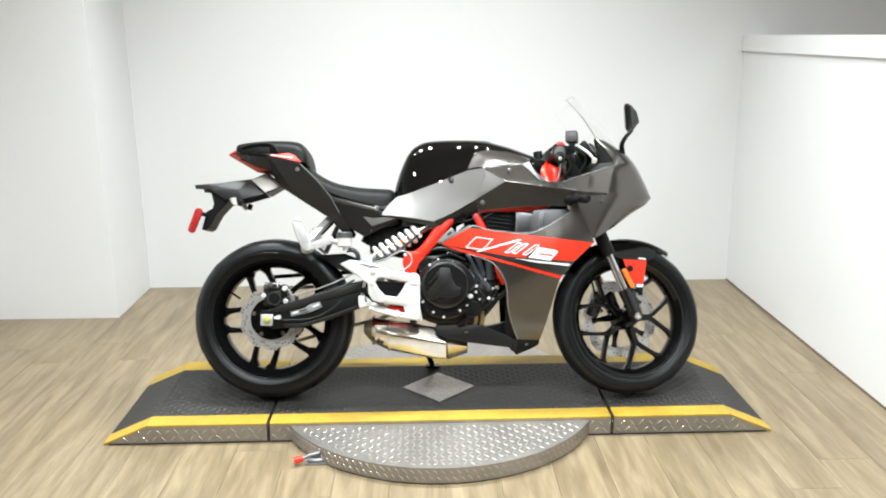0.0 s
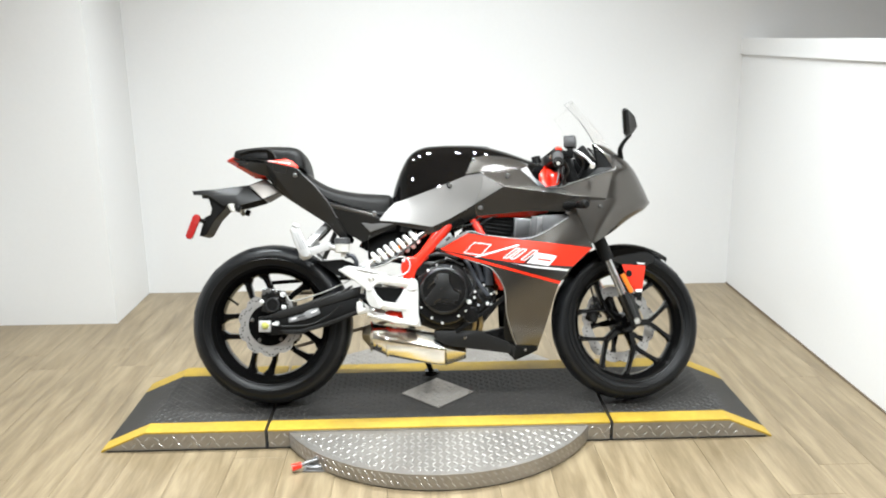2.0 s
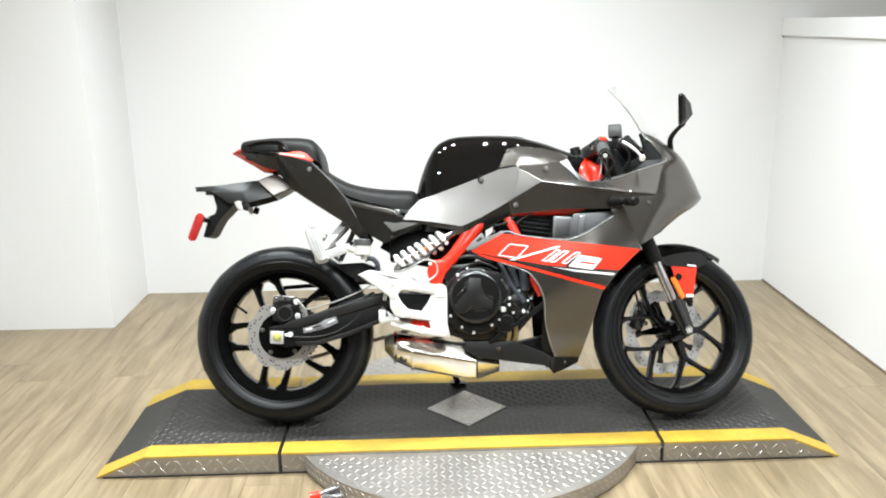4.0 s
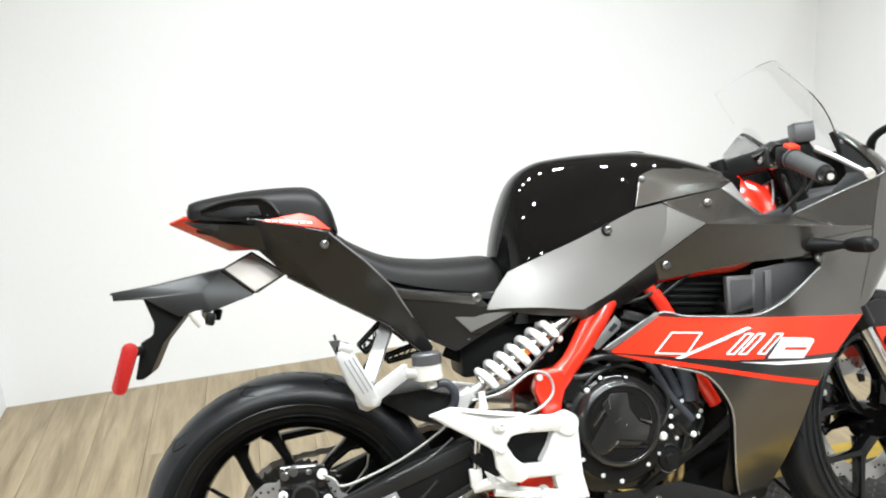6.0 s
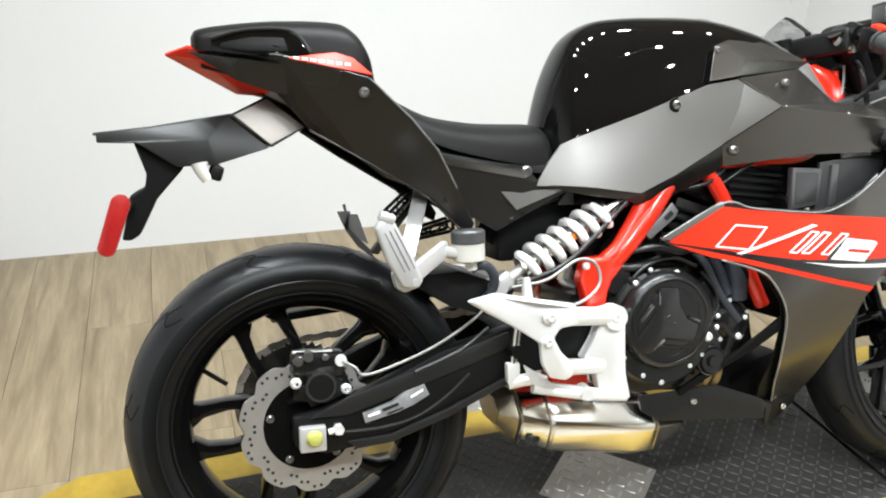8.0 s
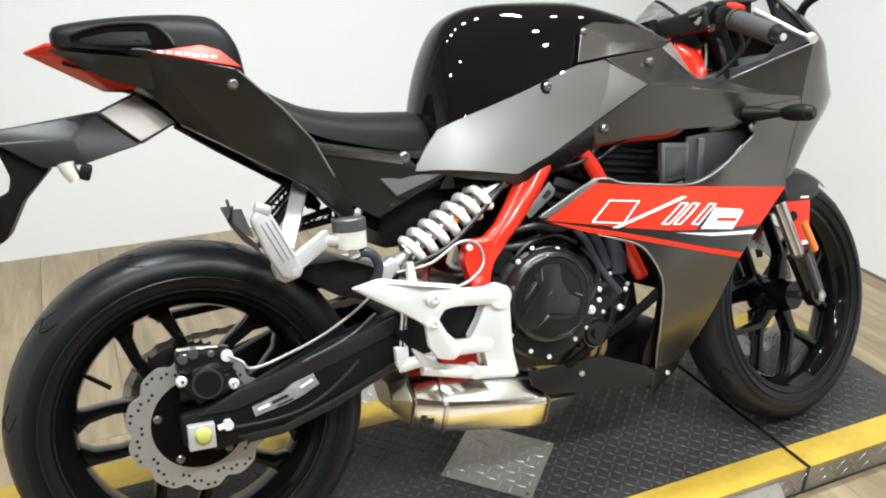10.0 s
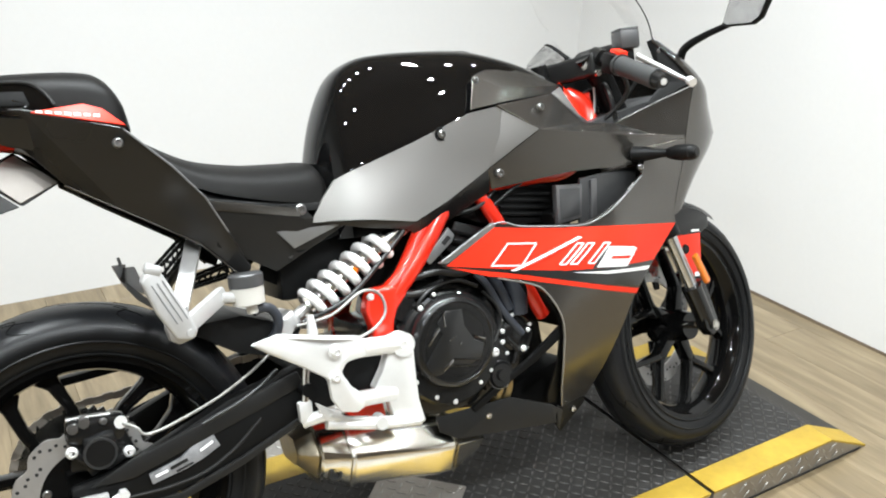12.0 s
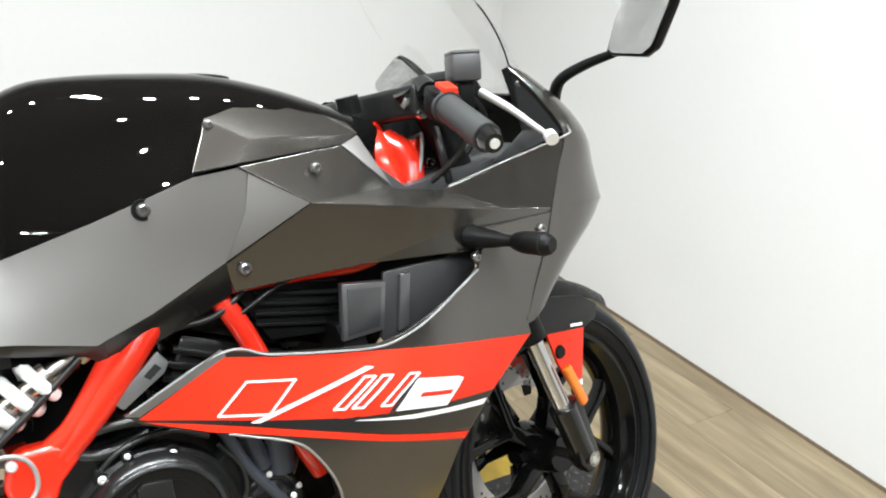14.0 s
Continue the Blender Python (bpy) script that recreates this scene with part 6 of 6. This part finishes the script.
# -- lower fairing --
LOWER = rbf([(-0.060, 0.58, 0.172), (0.066, 0.637, 0.186), (0.25, 0.62, 0.197), (0.424, 0.69, 0.193), (0.515, 0.575, 0.188), (0.26, 0.53, 0.214), (0.36, 0.54, 0.213), (0.39, 0.455, 0.190), (0.20, 0.42, 0.197), (0.19, 0.33, 0.172), (0.30, 0.33, 0.150), (0.21, 0.20, 0.095), (0.32, 0.20, 0.060), (0.10, 0.55, 0.195)])
for s in (-1, 1):
    side_panel = part("lower_fairing", skin([(-0.052, 0.577), (-0.036, 0.583), (0.064, 0.634), (0.120, 0.622), (0.205, 0.611), (0.262, 0.606), (0.300, 0.614), (0.345, 0.634), (0.395, 0.660), (0.428, 0.682), (0.440, 0.725), (0.455, 0.715), (0.508, 0.590), (0.515, 0.571), (0.440, 0.500), (0.396, 0.446), (0.385, 0.430), (0.347, 0.280), (0.328, 0.2115), (0.2415, 0.2145), (0.222, 0.262), (0.208, 0.305), (0.199, 0.350), (0.196, 0.400), (0.186, 0.440), (0.160, 0.483), (0.132, 0.506), (0.060, 0.531), (-0.033, 0.562)], LOWER, 0.005, 0.03, 0, s), GREY, moto, "satin dark grey lower side fairing", smooth=50)
    edge = [(-0.046, 0.576), (0.064, 0.629), (0.12, 0.617), (0.205, 0.605), (0.262, 0.600), (0.30, 0.608), (0.345, 0.628), (0.426, 0.677)]
    part("bright_edge", tube([(x, s * (LOWER(x, z) + 0.001), z + 0.003) for x, z in edge], 0.0018, 8), VENTGREY, side_panel, "bright upper fairing edge")
    part("bright_rear_edge", skin([(-0.052, 0.576), (-0.038, 0.583), (0.062, 0.636), (0.068, 0.628), (-0.036, 0.573)], LOWER, 0.003, 0.03, -0.0016, s), SILVER, side_panel)

    def decal(name, outline, material, off=0.0012, label=""):
        return part(name, skin(outline, LOWER, 0.0008, 0.02, -off, s), material, side_panel, label, smooth=50)
    decal("red_band", [(-0.037, 0.570), (0.064, 0.6265), (0.12, 0.617), (0.205, 0.605), (0.33, 0.591), (0.512, 0.570), (0.440, 0.503), (0.30, 0.512), (0.20, 0.522), (0.10, 0.541), (-0.028, 0.567)], REDDECAL, label="bright red side band")
    decal("black_band", [(0.045, 0.548), (0.10, 0.541), (0.20, 0.523), (0.30, 0.512), (0.440, 0.503), (0.412, 0.472), (0.398, 0.456), (0.30, 0.476), (0.19, 0.508), (0.10, 0.533)], BLACKDECAL)
    decal("red_line", [(-0.032, 0.565), (0.045, 0.546), (0.10, 0.532), (0.19, 0.506), (0.30, 0.475), (0.397, 0.450), (0.391, 0.440), (0.30, 0.465), (0.19, 0.497), (0.10, 0.523), (0.04, 0.538)], REDDECAL, 0.0014)
    decal("white_line", [(0.217, 0.516), (0.30, 0.505), (0.428, 0.493), (0.420, 0.486), (0.30, 0.499)], WHITEDECAL, 0.0022)
    # plain slanted emblem shapes: outlined bars and one filled block

    def stroke(points, w=0.0013, material=WHITEDECAL, off=0.0026):
        for (ax, az), (bx, bz) in zip(points, points[1:]):
            d = math.hypot(bx - ax, bz - az)
            ux, uz = (bx - ax) / d, (bz - az) / d
            ax, az, bx, bz = ax - ux * w * 0.6, az - uz * w * 0.6, bx + ux * w * 0.6, bz + uz * w * 0.6
            decal("emblem_bar", [(ax - uz * w, az + ux * w), (bx - uz * w, bz + ux * w), (bx + uz * w, bz - ux * w), (ax + uz * w, az - ux * w)], material, off)

    stroke([(0.050, 0.556), (0.087, 0.592), (0.146, 0.584), (0.110, 0.547), (0.050, 0.556)])
    decal("emblem_stroke", [(0.086, 0.541), (0.097, 0.539), (0.250, 0.580), (0.240, 0.583)], WHITEDECAL, 0.0030)
    for k in (0.0, 0.024, 0.062):
        stroke([(0.190 + k, 0.536 - k * 0.12), (0.236 + k, 0.570 - k * 0.13), (0.250 + k, 0.568 - k * 0.13), (0.204 + k, 0.534 - k * 0.12), (0.190 + k, 0.536 - k * 0.12)])
    decal("emblem_shadow", [(0.262, 0.517), (0.302, 0.556), (0.316, 0.554), (0.300, 0.512)], BLACKDECAL, 0.0022)
    decal("emblem_block", [(0.272, 0.517), (0.309, 0.553), (0.372, 0.543), (0.381, 0.538), (0.366, 0.521), (0.352, 0.505)], WHITEDECAL, 0.0028)
    decal("emblem_slot", [(0.314, 0.533), (0.362, 0.526), (0.357, 0.521), (0.309, 0.528)], REDDECAL, 0.0034)
    # pale line along the rear edge: a highlight put into the colour
    edge = [(0.060, 0.531), (0.132, 0.506), (0.160, 0.483), (0.186, 0.440), (0.196, 0.400), (0.199, 0.350), (0.208, 0.305), (0.222, 0.262), (0.2405, 0.217)]
    part("worn_edge", tube([(x + 0.001, s * (LOWER(x, z) - 0.0005), z) for x, z in edge], 0.0020, 8), SILVERLINE, side_panel)
    # inner liner of the lower fairing
    part("fairing_liner", skin([(0.135, 0.508), (0.160, 0.485), (0.186, 0.44), (0.196, 0.4), (0.194, 0.34), (0.194, 0.26), (0.212, 0.205), (0.255, 0.205), (0.240, 0.49), (0.17, 0.52)], lambda x, z: LOWER(x, z) - 0.012, 0.004, 0.05, 0, s), PLASTIC, side_panel)
    # indicator
    base, tip = Vector((0.430, s * 0.184, 0.7235)), Vector((0.4745, s * 0.303, 0.7180))
    ax = tip - base
    up_v = Vector((0, 0, 1))
    side_v = ax.cross(up_v).normalized()

    def rounds(rows):
        return loft([[base + ax * k + side_v * (a * math.cos(n * math.tau / 16)) + up_v * (c * math.sin(n * math.tau / 16)) for n in range(16)] for k, a, c in rows])

    sig = part("front_indicator", rounds(((-0.06, 0.020, 0.016), (0.06, 0.019, 0.0155), (0.24, 0.014, 0.0125), (0.42, 0.0085, 0.0085), (0.56, 0.0080, 0.0080))), PLASTIC, moto, "black front indicator on a short stalk")
    head = part("indicator_head", rounds(((0.50, 0.0070, 0.0075), (0.54, 0.012, 0.012), (0.66, 0.015, 0.0155), (0.86, 0.0165, 0.0160), (0.96, 0.0150, 0.0140), (1.0, 0.0105, 0.0100))), PLASTIC, sig)
    part("lens_seam", rounds(((0.88, 0.0170, 0.0166), (0.90, 0.0170, 0.0166))), PLASTICGREY, head)

# -- screen --
own = bmesh.new()
grid = []
for i in range(15):
    v = i / 14
    row = []
    for j in range(21):
        u = -1 + j / 10
        bx, by, bz = 0.648 - 0.1155 * u * u, 0.1435 * u, 0.925 + 0.034 * u * u
        tx, ty, tz = 0.480 - 0.053 * u * u, 0.1295 * u, 1.140 - 0.037 * u * u
        bow = math.sin(v * math.pi) * 0.002
        wide = 1 + 0.243 * math.sin(v * math.pi * 0.9) * (1 - v * 0.4)
        row.append(own.verts.new((bx + (tx - bx) * v + bow * 0.6 * (1 - 0.3 * u * u), (by + (ty - by) * v) * wide, bz + (tz - bz) * v + bow)))
    grid.append(row)
for a, b in zip(grid, grid[1:]):
    for j in range(20):
        own.faces.new((a[j], a[j + 1], b[j + 1], b[j]))
rim_path = [tuple(r[0].co) for r in grid] + [tuple(v.co) for v in grid[-1][1:-1]] + [tuple(r[-1].co) for r in grid[::-1]]
bmesh.ops.solidify(own, geom=own.faces[:], thickness=0.003)
screen = part("windscreen", own, SCREEN, moto, "clear curved windscreen", smooth=60)
screen.visible_shadow = False
part("screen_edge", tube(rim_path[8:27], 0.0010, 6, False), SCREENEDGE, screen)
part("screen_seam", tube(rim_path[:9], 0.0014, 6, False), PLASTIC, screen)

# -- cockpit --
part("instrument_panel", box(0.520, 0, 0.925, 0.03, 0.15, 0.085, (0, -35, 0), 0.012), PLASTIC, moto, "black instrument panel")
bm = beam((0.400, -0.124, 0.918), (0.360, 0.135, 0.902), 0.046, 0.038, (0, 0, 1), 0.008, seg=3)
join(bm, beam((0.432, -0.100, 0.930), (0.404, 0.100, 0.912), 0.022, 0.050, (0, 0, 1), 0.006))
yoke = part("top_yoke", bm, PLASTICGREY, moto, "black fork yoke")
part("yoke_bolt", tube([(0.382, -0.107, 0.9165), (0.374, -0.107, 0.9165)], 0.0095, 14, False), STEEL, yoke, "bright yoke bolt")
for s in (-1, 1):
    part("fork_cap", tube([(0.402 - s * -0.011, s * 0.098, 0.920 - s * 0.007), (0.394 - s * -0.011, s * 0.098, 0.930 - s * 0.007)], 0.021, 20, False), ENGINE, yoke)
part("lower_yoke", steered(plate([(0.44, 0.735), (0.53, 0.735), (0.52, 0.775), (0.43, 0.765)], -0.12, 0.12, 0.008)), ENGINE, moto)
part("cockpit_floor", plate([(0.31, 0.84), (0.36, 0.80), (0.60, 0.845), (0.60, 0.80), (0.33, 0.765), (0.29, 0.80)], -0.125, 0.125, 0.003), COCKPITGREY, moto)


G0, G1 = Vector((0.4025, -0.1255, 0.9295)), Vector((0.3743, -0.327, 0.858))
gd = (G1 - G0).normalized()


def on_bar(k, dx=0.0, dy=0.0, dz=0.0):
    p = G0 + gd * k
    return (p.x + dx, p.y + dy, p.z + dz)


for i, s in enumerate((-1, 1)):
    def put(name, make, m, parent, label=""):
        bm = make()
        if i:
            other_bar(bm)
        return part(name, bm, m, parent, label)
    bar = put("handlebar", lambda: tube([on_bar(-0.03), on_bar(0.215)], 0.0115, 16, False), ENGINE, moto, "black clip-on handlebar")
    put("grip", lambda: tube([on_bar(0.080), on_bar(0.200)], 0.0190, 22, False), GRIPGREY, bar, "worn dark grey rubber grip")
    put("grip_collar", lambda: tube([on_bar(0.072), on_bar(0.080)], 0.022, 22, False), GRIPGREY, bar)
    put("bar_end", lambda: tube([on_bar(0.200), on_bar(0.220)], [0.0165, 0.0125], 18, False), ENGINE, bar, "black bar end weight")
    put("bar_end_screw", lambda: tube([on_bar(0.219), on_bar(0.2225)], 0.0065, 12, False), ALU, bar)
    put("switch_box", lambda: box(*on_bar(0.055), 0.040, 0.040, 0.042, (18, 0, -8), 0.008), PLASTIC, bar)
    put("red_switch", lambda: box(*on_bar(0.070, 0.003, 0, 0.022), 0.022, 0.034, 0.013, (20, 0, -8), 0.004), REDDECAL, bar, "red switch housing")
    put("clamp", lambda: tube([on_bar(-0.020), on_bar(0.012)], 0.0175, 20, False), ENGINE, bar)
    if not i:
        put("reservoir", lambda: box(0.443, -0.160, 0.957, 0.042, 0.054, 0.038, (0, 0, -18), 0.007), COCKPITGREY, bar, "grey brake fluid reservoir")
    if not i:
        put("reservoir_lid", lambda: box(0.443, -0.160, 0.977, 0.040, 0.052, 0.006, (0, 0, -18), 0.003), COCKPITGREY, bar)
    if not i:
        put("reservoir_stem", lambda: box(0.443, -0.163, 0.925, 0.022, 0.022, 0.05, (0, 0, -18), 0.004), PLASTIC, bar)
    put("lever", lambda: tube([(0.466, -0.165, 0.924), (0.494, -0.196, 0.897), (0.504, -0.238, 0.871), (0.503, -0.273, 0.856)], [0.0065, 0.0036], 12), PEGALU, bar, "silver hand lever")
    put("lever_ball", lambda: tube([(0.505, -0.267, 0.859), (0.501, -0.279, 0.853)], 0.009, 14), ALU, bar)
    put("cable", lambda: tube([(0.45, -0.15, 0.93), (0.50, -0.12, 0.88), (0.45, -0.08, 0.80), (0.40, -0.06, 0.74)], 0.0045, 8), CABLE, bar)
    put("cable", lambda: tube([(0.42, -0.17, 0.89), (0.435, -0.16, 0.85), (0.40, -0.12, 0.80), (0.35, -0.08, 0.76)], 0.0045, 8), CABLE, bar)
    put("clamp_screw", lambda: lathe([(0, 0.0085), (-0.006, 0.0075), (-0.006, 0.0005)], 0.392, 0.899, 12, cy=-0.124), STEEL, bar)
part("ignition_lock", tube([(0.340, 0, 0.905), (0.335, 0, 0.932)], 0.018, 18, False), ENGINE, moto)
for pts in ([(0.45, -0.05, 0.90), (0.42, -0.12, 0.86), (0.43, -0.125, 0.80)], [(0.48, 0.05, 0.93), (0.47, -0.05, 0.88), (0.46, -0.10, 0.82)]):
    part("cable", tube(pts, 0.006, 10), CABLE, moto)
part("cockpit_liner", plate([(0.295, 0.80), (0.315, 0.885), (0.40, 0.915), (0.54, 0.945), (0.60, 0.90), (0.60, 0.80)], 0.085, 0.093, 0.003), PLASTIC, moto, "black inner cockpit liner")
part("cockpit_block", box(0.445, -0.030, 0.825, 0.05, 0.03, 0.09, (0, -20, 0), 0.008), PLASTIC, moto)
bolt(0.441, -0.050, 0.823, 0.010, moto, STEEL)
part("wire", tube([(0.412, -0.085, 0.872), (0.409, -0.088, 0.845), (0.398, -0.092, 0.810), (0.380, -0.09, 0.780)], 0.0028, 8), BRAID, moto)

# -- mirrors --
for s in (-1, 1):
    stalk = part("mirror_stalk", tube([(0.640, s * 0.105, 0.905), (0.632, s * 0.135, 0.935), (0.634, s * 0.190, 0.953), (0.642 if s < 0 else 0.634, s * 0.256, 0.966)], [0.0105, 0.006], 12), PLASTIC, moto, "black mirror stalk")
    face = [(0.243, 0.962), (0.268, 0.999), (0.300, 1.038), (0.324, 1.042), (0.421, 1.028), (0.431, 1.016), (0.366, 0.948)]
    plane = 0.607
    if s > 0:  # the far head is turned on its stalk
        plane = 0.586
        face = [(0.240, 0.968), (0.292, 1.010), (0.312, 1.019), (0.376, 0.976), (0.382, 0.962), (0.366, 0.944), (0.290, 0.941)]
    face = [(a[0] + (b[0] - a[0]) * k, a[1] + (b[1] - a[1]) * k) for a, b in zip(face, face[1:] + face[:1]) for k in (0.14, 0.5, 0.86)]
    cy = sum(p[0] for p in face) / len(face)
    cz = sum(p[1] for p in face) / len(face)
    rings = []
    for dx, k in ((0.0, 0.925), (-0.003, 0.955), (0.0, 1.0), (0.006, 1.01), (0.020, 0.84), (0.030, 0.45)):
        rings.append([Vector((plane + dx - 0.26 * (y - 0.33), s * (cy + (y - cy) * k), cz + (z - cz) * k)) for y, z in face])
    bm = loft(rings)
    bevel_sharp(bm, 0.002, 2, 30)
    head = part("mirror_head", bm, PLASTIC, stalk, "black mirror housing", smooth=60)
    own = bmesh.new()
    own.faces.new([own.verts.new((plane - 0.0055 - 0.26 * (y - 0.33), s * (cy + (y - cy) * 0.920), cz + (z - cz) * 0.920)) for y, z in face])
    bmesh.ops.solidify(own, geom=own.faces[:], thickness=0.001)
    part("mirror_glass", own, MIRROR, stalk, "mirror glass")

# -- side stand --
foot = moto.matrix_world.inverted() @ Vector((-0.060, 0.262, H + 0.010))
st = part("side_stand", tube([(-0.16, 0.10, 0.30), foot], [0.013, 0.011], 14, False), ENGINE, moto, "black side stand")
part("stand_foot", box(foot.x, foot.y, foot.z, 0.055, 0.035, 0.010, (14, 0, 0), 0.003), ENGINE, st)

# ---- floor planks ----
random.seed(5)
PW, PL = 0.182, 1.22
plank_meshes = {}


def plank_mesh(w, l):
    key = (round(w, 3), round(l, 3))
    if key not in plank_meshes:
        bm = box(0, 0, -0.005, w - 0.0009, l - 0.0009, 0.010, bev=0.0004, seg=1)
        me = bpy.data.meshes.new("floor_plank")
        bm.to_mesh(me)
        bm.free()
        me.materials.append(OAK)
        plank_meshes[key] = me
    return plank_meshes[key]


x = -2.40
while x < 4.0:
    y = -5.6 - random.random() * PL
    while y < 2.1:
        ob = new("floor_plank", plank_mesh(PW, PL))
        ob.location = (x + PW / 2, y + PL / 2, 0.0)
        ob.parent = floor
        y += PL
    x += PW
